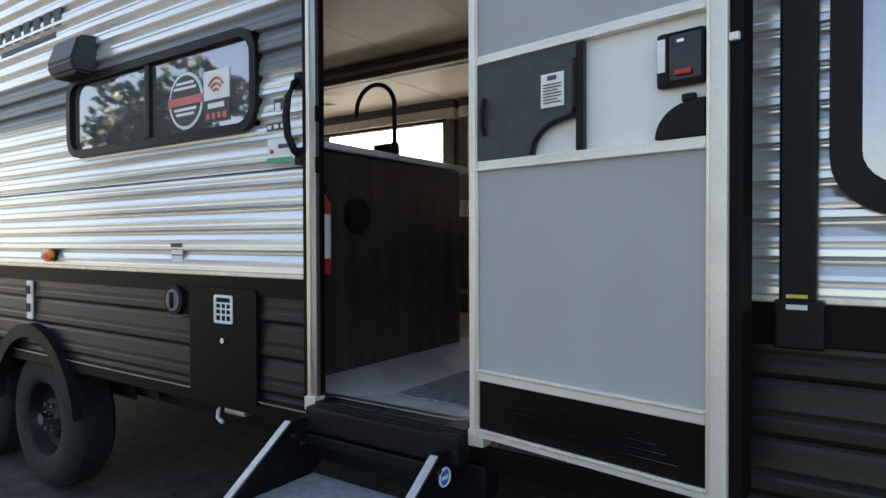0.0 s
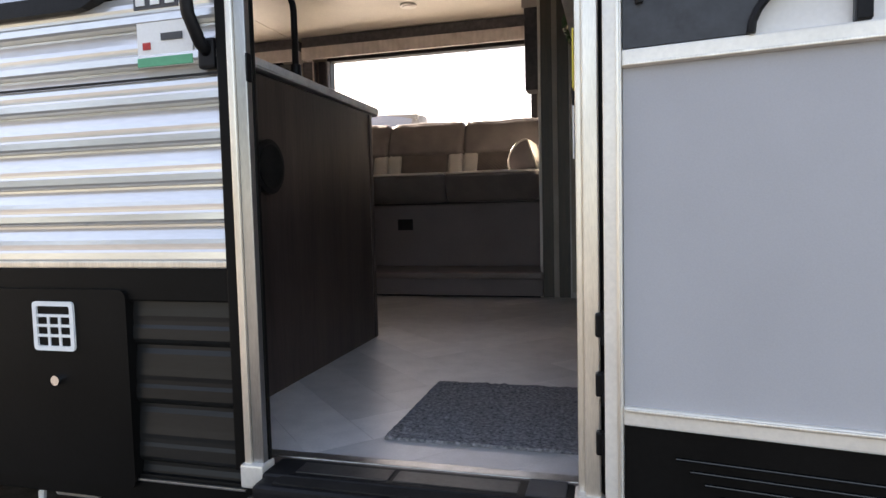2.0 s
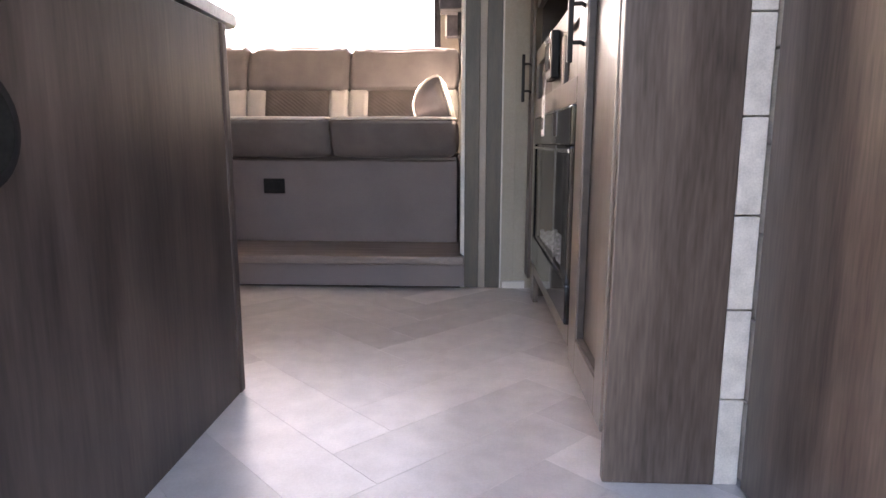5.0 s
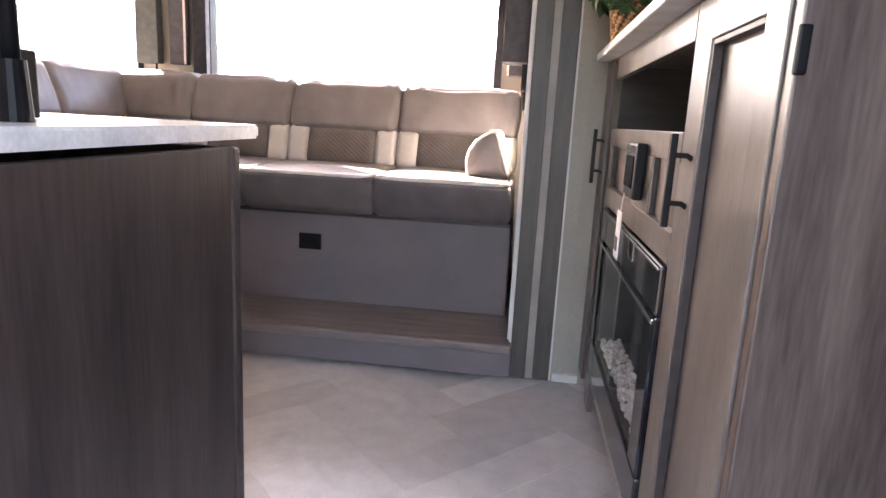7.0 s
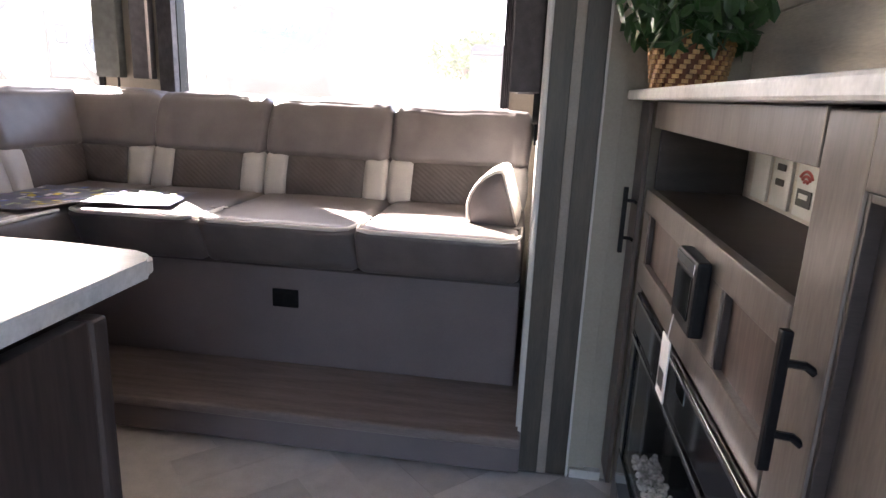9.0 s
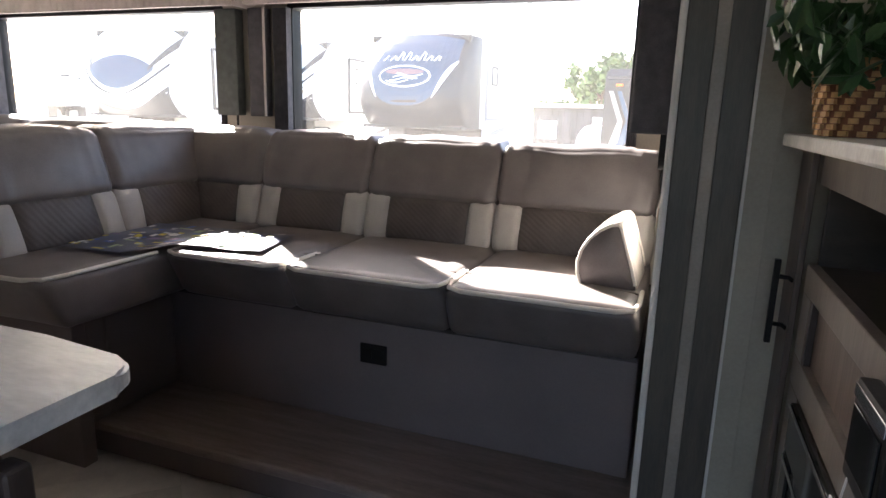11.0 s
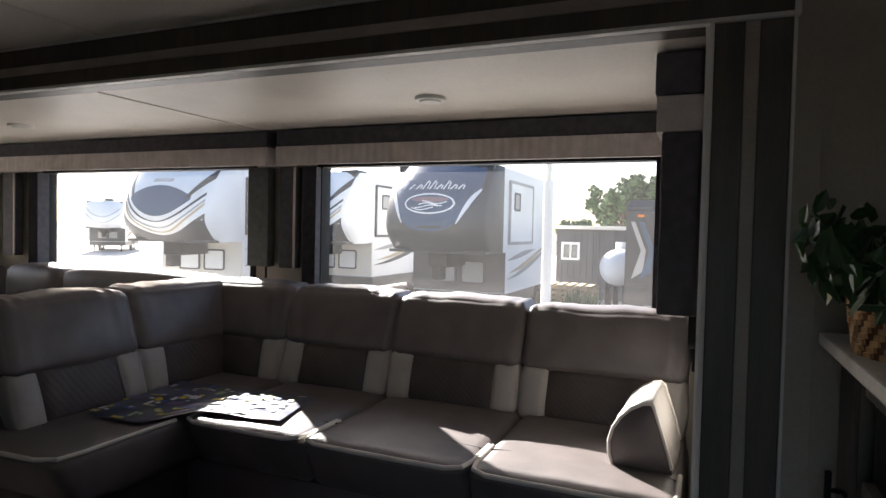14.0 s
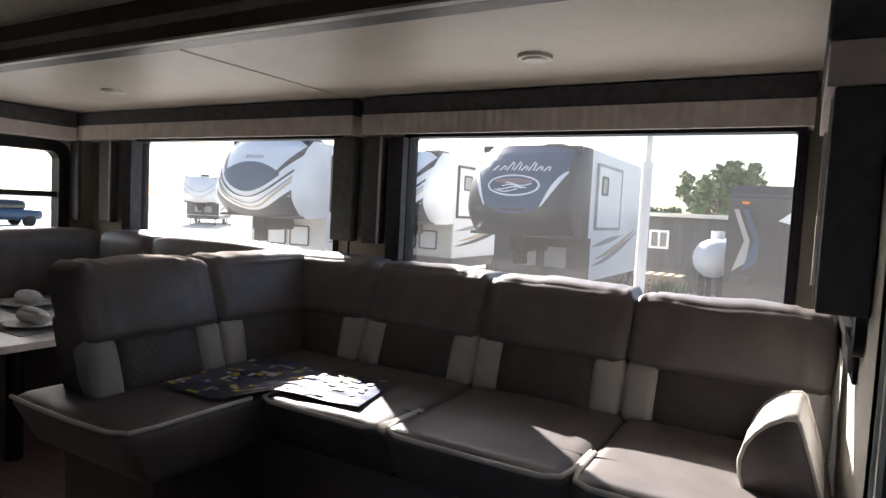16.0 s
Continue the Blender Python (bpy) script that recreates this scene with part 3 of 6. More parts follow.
# stickers on the glass
st = thing("round_sticker", (-2.365, NEAR - 0.012, 1.89), "round grey sticker with a red band on the window", "sticker")
def disc(bm, cx, cz, rx, rz, y, t=0.002, seg=32):
    prism(bm, [(cx + rx * math.cos(6.2832 * k / seg), cz + rz * math.sin(6.2832 * k / seg)) for k in range(seg)], 1, y - t, y)
bm = bmesh.new(); disc(bm, -2.365, 1.89, 0.115, 0.115, NEAR - 0.009); part("rim", bm, PAPER, st)
bm = bmesh.new(); disc(bm, -2.365, 1.89, 0.102, 0.102, NEAR - 0.0115); part("face", bm, PRINT, st)
box("band", PINK_RED, st, (-2.48, -2.25, NEAR - 0.016, NEAR - 0.012, 1.872, 1.905), 0)
for i, (w_, z) in enumerate(((0.06, 1.955), (0.075, 1.935), (0.075, 1.85), (0.06, 1.83))):
    box("print_bar", PAPER, st, (-2.365 - w_, -2.365 + w_, NEAR - 0.015, NEAR - 0.0125, z, z + 0.011), 0)
st = thing("signal_sticker", (-2.165, NEAR - 0.012, 1.78), "tall white, grey and red wireless sticker on the window", "sticker")
box("white_field", PAPER, st, (-2.245, -2.085, NEAR - 0.011, NEAR - 0.009, 1.872, 1.985), 0)
box("grey_field", PRINT, st, (-2.245, -2.085, NEAR - 0.011, NEAR - 0.009, 1.785, 1.870), 0)
for i in range(3):
    bm = bmesh.new()
    tube(bm, [(-2.165 + (0.018 + 0.017 * i) * math.cos(radians(a)), NEAR - 0.012, 1.893 + (0.018 + 0.021 * i) * math.sin(radians(a))) for a in range(35, 150, 14)], 0.005, 6)
    part("arc", bm, PINK_RED, st)
box("print_bar", PAPER, st, (-2.215, -2.115, NEAR - 0.014, NEAR - 0.0115, 1.838, 1.858), 0)
for i in range(4):
    box("print_mark", PINK_RED, st, (-2.225 + 0.034 * i, -2.203 + 0.034 * i, NEAR - 0.014, NEAR - 0.0115, 1.797, 1.820), 0)

sp = thing("porch_speaker", (-3.24, NEAR, 2.1), "black wedge-shaped outdoor light housing above the window", "speaker")
bm = bmesh.new()
prism(bm, [(NEAR, 2.10), (NEAR, 2.285), (NEAR - 0.09, 2.27), (NEAR - 0.13, 2.15), (NEAR - 0.11, 2.10)], 0, -3.30, -3.06)
bmesh.ops.bevel(bm, geom=bm.edges[:], offset=0.012, segments=2, affect="EDGES")
part("housing", bm, CHARCOAL, sp)
box("grille", BLACK_PLASTIC, sp, (-3.28, -3.08, NEAR - 0.10, NEAR - 0.02, 2.092, 2.102), 0.003)
lg = thing("wall_lettering", (-3.75, NEAR, 2.35), "dark blurred lettering bars on the upper siding", "decal")
for i in range(7):
    box("letter_bar", PRINT, lg, (-4.16 + 0.115 * i, -4.09 + 0.115 * i, NEAR - 0.015, NEAR - 0.011, 2.40, 2.50), 0)
box("sub_bar", PRINT, lg, (-4.1, -3.46, NEAR - 0.015, NEAR - 0.011, 2.35, 2.375), 0)

gh = thing("grab_handle", (-1.74, NEAR, 1.74), "black curved grab handle beside the entry door", "handle")
bm = bmesh.new()
tube(bm, [(-1.70, NEAR - 0.01, 1.615), (-1.703, NEAR - 0.035, 1.63), (-1.71, NEAR - 0.058, 1.68), (-1.712, NEAR - 0.064, 1.745), (-1.71, NEAR - 0.058, 1.81), (-1.703, NEAR - 0.035, 1.86), (-1.70, NEAR - 0.01, 1.875)], 0.013, 10)
part("grip", bm, BLACK_PLASTIC, gh, smooth=True)
for z in (1.615, 1.872):
    box("foot", BLACK_PLASTIC, gh, (-1.72, -1.682, NEAR - 0.022, NEAR - 0.002, z - 0.03, z + 0.03), 0.006)
for nm, lab, x0, x1, z0, z1, mats in (
        ("shield_sticker", "dark shield-shaped sticker on silver siding", -1.83, -1.785, 1.765, 1.825, (PRINT, PAPER)),
        ("model_sticker", "dark model-number strip on silver siding", -1.87, -1.765, 1.715, 1.742, (PRINT, PAPER)),
        ("green_sticker", "white sticker with green foot on silver siding", -1.865, -1.735, 1.60, 1.69, (PAPER, GREEN)),
        ("caution_label", "small white caution label on silver siding", -2.47, -2.395, 1.24, 1.315, (PAPER, PRINT))):
    s = thing(nm, ((x0 + x1) / 2, NEAR, z0), lab, "sticker")
    box("sheet", mats[0], s, (x0, x1, NEAR - 0.0145, NEAR - 0.0115, z0, z1), 0)
    if nm == "green_sticker":
        box("foot_band", GREEN, s, (x0, x1, NEAR - 0.017, NEAR - 0.015, z0, z0 + 0.018), 0)
        box("print_mark", RED, s, (x0 + 0.014, x0 + 0.032, NEAR - 0.017, NEAR - 0.015, z0 + 0.034, z0 + 0.048), 0)
        box("print_mark", PRINT, s, (x0 + 0.058, x1 - 0.022, NEAR - 0.017, NEAR - 0.015, z0 + 0.050, z0 + 0.064), 0)
    elif nm == "caution_label":
        box("print_band", PRINT, s, (x0, x1, NEAR - 0.017, NEAR - 0.015, z1 - 0.016, z1), 0)
        box("print_band", AMBER, s, (x0 + 0.01, x1 - 0.012, NEAR - 0.017, NEAR - 0.015, z1 - 0.027, z1 - 0.022), 0)
        box("print_band", PRINT, s, (x0, x1, NEAR - 0.017, NEAR - 0.015, z0 + 0.025, z0 + 0.029), 0)
    else:
        k = 3 if nm == "model_sticker" else 1
        for i in range(k):
            w_ = (x1 - x0) / k
            box("print_mark", PAPER, s, (x0 + w_ * (i + 0.2), x0 + w_ * (i + 0.8), NEAR - 0.017, NEAR - 0.015, z0 + 0.25 * (z1 - z0), z0 + 0.75 * (z1 - z0)), 0)
am = thing("marker_light", (-3.53, NEAR, 1.25), "amber side marker light on silver siding", "light")
box("base", BLACK_PLASTIC, am, (-3.59, -3.47, NEAR - 0.02, NEAR - 0.004, 1.228, 1.282), 0.006)
cushion("lens", AMBER, am, (-3.58, -3.48, NEAR - 0.045, NEAR - 0.018, 1.235, 1.275), 0.01, 0.3, 0)
vt = thing("round_cable_hatch", (-2.437, NEAR, 1.08), "round black cable hatch on the dark skirt", "hatch")
bm = bmesh.new(); rod(bm, (-2.437, NEAR, 1.083), (-2.437, NEAR - 0.03, 1.083), 0.062, 28); part("rim", bm, BLACK_PLASTIC, vt)
bm = bmesh.new(); rod(bm, (-2.437, NEAR - 0.03, 1.083), (-2.437, NEAR - 0.034, 1.083), 0.045, 24); part("lid", bm, SIDING_BAND, vt)
box("tab", BLACK_PLASTIC, vt, (-2.445, -2.429, NEAR - 0.045, NEAR - 0.033, 1.05, 1.115), 0.003)
cp = thing("heater_door", (-2.125, NEAR, 0.72), "black utility door with white label and keyhole in the skirt", "hatch")
bm = bmesh.new()
prism(bm, round_rect(-2.33, -1.922, 0.715, 1.145, 0.018, 3), 1, NEAR - 0.026, NEAR)
part("panel", bm, SKIRT_BLACK, cp)
bm = bmesh.new()
ring_frame(bm, round_rect(-2.165, -2.055, 1.01, 1.118, 0.008, 2), round_rect(-2.155, -2.065, 1.02, 1.108, 0.004, 2), 1, NEAR - 0.031, NEAR - 0.026)
part("label_frame", bm, PAPER, cp, "white vent label")
for z in (1.04, 1.062, 1.084):
    box("label_bar", PAPER, cp, (-2.155, -2.065, NEAR - 0.03, NEAR - 0.027, z, z + 0.006), 0)
for x in (-2.128, -2.098):
    box("label_bar", PAPER, cp, (x, x + 0.006, NEAR - 0.029, NEAR - 0.0265, 1.02, 1.085), 0)
bm = bmesh.new(); rod(bm, (-2.11, NEAR - 0.026, 0.945), (-2.11, NEAR - 0.036, 0.945), 0.011, 14); part("lock", bm, CHROME, cp, "chrome key lock")
hg = thing("fender_bracket", (-3.77, NEAR, 0.92), "worn white latch plate on the dark skirt", "bracket")
box("plate", ALU_WHITE, hg, (-3.81, -3.745, NEAR - 0.022, NEAR - 0.008, 0.91, 1.115), 0.008)
for z in (0.95, 1.045):
    box("slot", PRINT, hg, (-3.795, -3.76, NEAR - 0.026, NEAR - 0.021, z, z + 0.045), 0.008)


def wheel(loc):
    root = thing("wheel", loc, "black trailer wheel with steel rim and chrome cap", "wheel", "wheels on the tandem axle")
    LOCAL.add(root.name)
    bm = bmesh.new()
    prof = [(0.0, 0.20), (-0.012, 0.22), (-0.018, 0.30), (0.0, 0.352), (0.03, 0.368), (0.17, 0.368), (0.2, 0.352), (0.218, 0.30), (0.2, 0.20)]
    seg = 40
    rings = [[bm.verts.new((r * math.cos(6.2832 * k / seg), y, r * math.sin(6.2832 * k / seg))) for k in range(seg)] for y, r in prof]
    for a, b in zip(rings, rings[1:]):
        for k in range(seg):
            bm.faces.new((a[k], a[(k + 1) % seg], b[(k + 1) % seg], b[k]))
    for k in range(seg):
        bm.faces.new((rings[-1][k], rings[-1][(k + 1) % seg], rings[0][(k + 1) % seg], rings[0][k]))
    tyre = part("tyre", bm, RUBBER, root, smooth=True)
    for row in (0.045, 0.085, 0.125, 0.16):
        bm = bmesh.new()
        for k in range(36):
            a = 6.2832 * (k + (0.5 if row in (0.085, 0.16) else 0)) / 36
            m = Matrix.Rotation(-a, 4, "Y") @ Matrix.Translation((0.369, row, 0))
            bmesh.ops.create_cube(bm, size=1, matrix=m @ Matrix.Diagonal((0.012, 0.026, 0.045, 1)))
        part("tread_band", bm, RUBBER, tyre)
    bm = bmesh.new()
    prof = [(0.01, 0.205), (0.004, 0.195), (0.06, 0.165), (0.075, 0.13), (0.045, 0.10), (0.04, 0.055)]
    rings = [[bm.verts.new((r * math.cos(6.2832 * k / 32), y, r * math.sin(6.2832 * k / 32))) for k in range(32)] for y, r in prof]
    for a, b in zip(rings, rings[1:]):
        for k in range(32):
            bm.faces.new((a[k], a[(k + 1) % 32], b[(k + 1) % 32], b[k]))
    bm.faces.new(rings[-1])
    part("rim", bm, BLACK, root, smooth=False)
    for k in range(6):
        a = 6.2832 * k / 6
        bm = bmesh.new()
        rod(bm, (0.075 * math.cos(a), 0.05, 0.075 * math.sin(a)), (0.075 * math.cos(a), 0.018, 0.075 * math.sin(a)), 0.011, 6)
        part("lug_nut", bm, CHROME, root)
    bm = bmesh.new(); rod(bm, (0, 0.05, 0), (0, -0.02, 0), 0.04, 20, 0.032); part("hub_cap", bm, CHROME, root, "chrome hub cap")
    root.location = loc
    return root
w1 = wheel((-3.74, NEAR + 0.03, 0.372))
copy_thing(w1, Matrix.Translation((-4.62, NEAR + 0.03, 0.372)))
fe = thing("fender_skirt", (-4.18, NEAR, 0.7), "black plastic double wheel-arch trim", "fender")
for cx in (-3.74, -4.62):
    bm = bmesh.new()
    o = [(cx + 0.50 * math.cos(radians(a)), 0.36 + 0.53 * math.sin(radians(a))) for a in range(10, 171, 10)]
    i_ = [(cx + 0.43 * math.cos(radians(a)), 0.36 + 0.46 * math.sin(radians(a))) for a in range(10, 171, 10)]
    prism(bm, o + i_[::-1], 1, NEAR - 0.05, NEAR + 0.0)
    part("arch", bm, BLACK_PLASTIC, fe)
    bm = bmesh.new()
    prism(bm, [(cx + 0.43 * math.cos(radians(a)), 0.36 + 0.43 * math.sin(radians(a))) for a in range(15, 166, 10)], 1, NEAR + 0.31, NEAR + 0.315)
    part("well", bm, CHASSIS, fe)
ja = thing("stabiliser_bits", (-2.25, 1.75, 0.62), "white strap and rusty stabiliser crank end under the trailer", "bracket")
bm = bmesh.new(); tube(bm, [(-2.30, 1.70, 0.66), (-2.31, 1.69, 0.62), (-2.30, 1.68, 0.595), (-2.27, 1.68, 0.58)], 0.009, 6); part("strap", bm, PAPER, ja)
box("crank", ALU, ja, (-2.26, -2.13, 1.68, 1.72, 0.62, 0.65), 0.008)
box("hanger", CHASSIS, ja, (-2.30, -2.18, 1.68, 1.76, 0.645, 0.732), 0.004)
box("tab", ALU, ja, (-2.62, -2.48, 1.66, 1.70, 0.690, 0.715), 0.006)

# door opening: jambs, threshold, hinges
df = thing("door_frame", (-1.3, NEAR, F), "aluminium entry door frame", "door frame", kind="structure")
for x0, x1, m, y0 in ((-1.676, -1.645, SKIRT_BLACK, 1.575), (-1.645, -1.630, ALU, 1.562), (-1.630, -1.606, ALU_DARK, 1.568)):
    box("jamb", m, df, (x0, x1, y0, NEAR + 0.012 if x0 < -1.65 else NEAR - 0.014, F - 0.01, 2.64), 0.003)
for x0, x1, m, y0 in ((-0.994, -0.982, ALU, 1.578), (-0.982, -0.955, ALU, 1.562), (-0.955, -0.93, SKIRT_BLACK, 1.575)):
    box("jamb", m, df, (x0, x1, y0, NEAR + 0.012, F - 0.01, 2.64), 0.003)
box("seal", SKIRT_BLACK, df, (-1.640, -1.604, NEAR - 0.0135, NEAR - 0.002, F - 0.01, 2.62), 0.002)
for x0, x1 in ((-1.676, -1.660), (-0.991, -0.95)):
    box("reveal", SKIRT_BLACK, df, (x0, x1, NEAR + 0.013, NEAR_IN + 0.003, F - 0.01, 2.64), 0.002)
box("head", ALU, df, (-1.676, -0.93, 1.565, NEAR_IN + 0.004, 2.621, 2.68), 0.004)
sill = box("sill", BLACK_PLASTIC, df, (-1.602, -0.998, 1.548, 1.632, F - 0.06, F + 0.001), 0.010, seg=3)
for x0, x1 in ((-1.535, -1.345), (-1.335, -1.10)):
    box("scuffed_strip", SCUFFED, sill, (x0, x1, 1.566, 1.612, F - 0.0005, F + 0.003), 0.001)
box("sill_plate", ALU_DARK, df, (-1.658, -0.996, 1.634, NEAR_IN + 0.004, F - 0.03, F + 0.002), 0.002)
box("sill_cap", CHARCOAL, df, (-1.085, -1.015, 1.560, 1.625, F + 0.0015, F + 0.005), 0.001)
box("corner_block", ALU_WHITE, df, (-1.65, -1.600, 1.552, 1.60, F - 0.035, F + 0.012), 0.004)
box("corner_block", ALU_WHITE, df, (-1.00, -0.95, 1.552, 1.60, F - 0.035, F + 0.012), 0.004)
for z in (1.55, 1.72):
    box("strike_plate", BLACK, df, (-1.608, -1.603, 1.566, 1.584, z, z + 0.055), 0.003)
for z in (0.88, 0.98, 1.08, 2.0):
    h = box("hinge", BLACK, df, (-0.963, -0.935, 1.545, 1.563, z, z + 0.04), 0.004)
    bm = bmesh.new(); rod(bm, (-0.945, 1.528, z - 0.008), (-0.945, 1.528, z + 0.048), 0.008, 10); part("pin", bm, BLACK, h)
tg = thing("yellow_tag", (-0.99, 1.60, 1.5), "yellow and white tag on the door jamb", "tag")
box("yellow_sheet", YELLOW, tg, (-0.999, -0.9965, 1.60, 1.63, 1.50, 1.60), 0)
box("white_sheet", PAPER, tg, (-0.999, -0.9965, 1.60, 1.625, 1.38, 1.47), 0)

# the open entry door, hinged beside the opening and folded back along the wall
dr = thing("entry_door", (-0.928, 1.487, 0.0), "open entry door with white frame and grey panels", "door")
dr.rotation_euler = (0, 0, radians(-9.0))
LOCAL.add(dr.name)
W = 0.632
def dpanel(name, mat, u0, u1, z0, z1, w0, w1, bevel=0.003, label="", par=None):
    bm = bmesh.new(); cube(bm, u0, u1, w0, w1, z0, z1, bevel); return part(name, bm, mat, par or dr, label)
dpanel("core", WHITE_SKIN, -0.012, W - 0.004, 0.822, 2.60, 0.006, 0.034)
for u0, u1 in ((-0.018, 0.010), (W - 0.040, W)):
    st_ = dpanel("stile", ALU_WHITE, u0, u1, 0.812, 2.61, -0.012, 0.038)
    dpanel("bead", ALU, u0 + (0.020 if u0 < 0 else 0.003), u0 + (0.025 if u0 < 0 else 0.008), 0.83, 2.59, -0.016, -0.011, 0.0015, par=st_)
for z0, z1 in ((0.812, 0.834), (0.960, 0.989), (1.501, 1.527), (1.771, 1.796), (2.585, 2.61)):
    rl = dpanel("rail", ALU_WHITE, 0.010, W - 0.040, z0, z1, -0.011, 0.037)
    dpanel("lip", ALU, 0.012, W - 0.042, z1 - 0.007 if z0 < 1 else z0 + 0.001, z1 - 0.002 if z0 < 1 else z0 + 0.006, -0.016, -0.010, 0.0015, par=rl)
dpanel("lower_panel", SCREEN, 0.011, W - 0.041, 0.989, 1.501, -0.003, 0.005, 0, "grey lower door skin")
dpanel("upper_panel", SCREEN, 0.011, W - 0.041, 1.796, 2.585, -0.003, 0.005, 0, "grey upper door skin")
kick = dpanel("kick_panel", SKIRT_BLACK, 0.011, W - 0.041, 0.834, 0.960, -0.003, 0.005, 0, "black kick panel")
for i in range(4):
    dpanel("rib", BLACK_GLOSS, 0.085 + 0.02 * i, 0.47 + 0.022 * i, 0.914 - 0.017 * i, 0.918 - 0.017 * i, -0.009, -0.002, 0.0015, par=kick)
# sliding cover with its cut-out beside the latch
bm = bmesh.new()
arc = [(0.182 + 0.095 + 0.095 * math.cos(radians(a)), 1.528 + 0.074 * math.sin(radians(a))) for a in range(180, 89, -12)]
prism(bm, [(0.012, 1.528), (0.012, 1.770), (0.321, 1.770), (0.321, 1.528), (0.302, 1.528), (0.302, 1.604)] + arc[::-1], 1, -0.010, 0.004)
cover = part("sliding_cover", bm, CHARCOAL, dr, "charcoal sliding screen cover")
bm = bmesh.new(); tube(bm, [(0.300, -0.013, 1.735), (0.300, -0.013, 1.625), (0.296, -0.013, 1.611), (0.285, -0.013, 1.606)] + [(u, -0.013, z) for u, z in arc[::-1]], 0.006, 6); part("rim", bm, BLACK_PLASTIC, cover)
bm = bmesh.new(); tube(bm, [(0.036, -0.014, 1.59), (0.031, -0.018, 1.615), (0.031, -0.018, 1.655), (0.036, -0.014, 1.685)], 0.006, 6); part("pull", bm, BLACK_PLASTIC, cover)
dpanel("edge_strip", BLACK_PLASTIC, 0.304, 0.322, 1.529, 1.769, -0.0135, -0.0102, 0.001, par=cover)
lab = dpanel("label", PAPER, 0.209, 0.272, 1.634, 1.712, -0.0125, -0.0105, 0, "white instruction label", cover)
for i in range(7):
    dpanel("print_line", PRINT, 0.216, 0.265 - 0.01 * (i % 3 == 1), 1.643 + 0.007 * i, 1.6455 + 0.007 * i, -0.0145, -0.0127, 0, par=lab)
dpanel("print_mark", PRINT, 0.228, 0.252, 1.696, 1.706, -0.0145, -0.0127, 0, par=lab)
latch = dpanel("latch_box", BLACK_PLASTIC, 0.492, W - 0.041, 1.630, 1.742, -0.016, 0.004, 0.010, "black door latch with red lever")
dpanel("recess", BLACK_GLOSS, 0.520, W - 0.046, 1.640, 1.735, -0.0185, -0.0155, 0.004, par=latch)
dpanel("lever", RED, 0.535, 0.568, 1.650, 1.661, -0.027, -0.0188, 0.003, par=latch)
dpanel("plate", PAPER, 0.497, 0.513, 1.662, 1.728, -0.019, -0.0162, 0, par=latch)
dpanel("dial", CHROME, 0.538, 0.552, 1.715, 1.722, -0.021, -0.0188, 0.001, par=latch)
bm = bmesh.new()
prism(bm, [(W - 0.042, 1.529), (W - 0.042, 1.602), (0.570, 1.602)] + [(0.572 - 0.082 * math.sin(radians(a)), 1.529 + 0.071 * math.cos(radians(a))) for a in range(10, 91, 10)], 1, -0.014, 0.004)
hc = part("handle_cup", bm, BLACK_PLASTIC, dr, "black handle cup")
dpanel("knob", BLACK_PLASTIC, 0.545, 0.572, 1.598, 1.614, -0.016, 0.0, 0.004, par=hc)
dpanel("edge_seal", SKIRT_BLACK, W, W + 0.024, 0.822, 2.605, 0.0, 0.06, 0.003)
dpanel("catch", PAPER, W + 0.002, W + 0.02, 1.70, 1.715, -0.012, 0.0, 0.002)

aw = thing("awning_arm", (-0.2, NEAR, 1.2), "black awning arm standing on the siding", "awning arm")
box("channel", BLACK, aw, (-0.236, -0.168, NEAR - 0.06, NEAR - 0.012, 1.19, 2.9), 0.006)
box("foot", BLACK, aw, (-0.245, -0.155, NEAR - 0.065, NEAR - 0.01, 1.10, 1.20), 0.006)
box("sticker", YELLOW, aw, (-0.222, -0.184, NEAR - 0.064, NEAR - 0.0605, 1.205, 1.212), 0)
box("sticker", PAPER, aw, (-0.222, -0.184, NEAR - 0.068, NEAR - 0.0655, 1.182, 1.192), 0)
w6 = thing("window_6", (0.2, NEAR, 1.4), "black-framed window with rounded corners beside the awning arm", "window", kind="structure")
bm = bmesh.new()
ring_frame(bm, round_rect(-0.15, 0.62, 1.37, 2.27, 0.12), round_rect(-0.095, 0.565, 1.43, 2.21, 0.07), 1, NEAR - 0.035, NEAR + 0.01)
part("window_frame", bm, BLACK, w6)
box("pane", GLASS_TINT, w6, (-0.12, 0.59, NEAR - 0.01, NEAR - 0.004, 1.40, 2.24), 0)

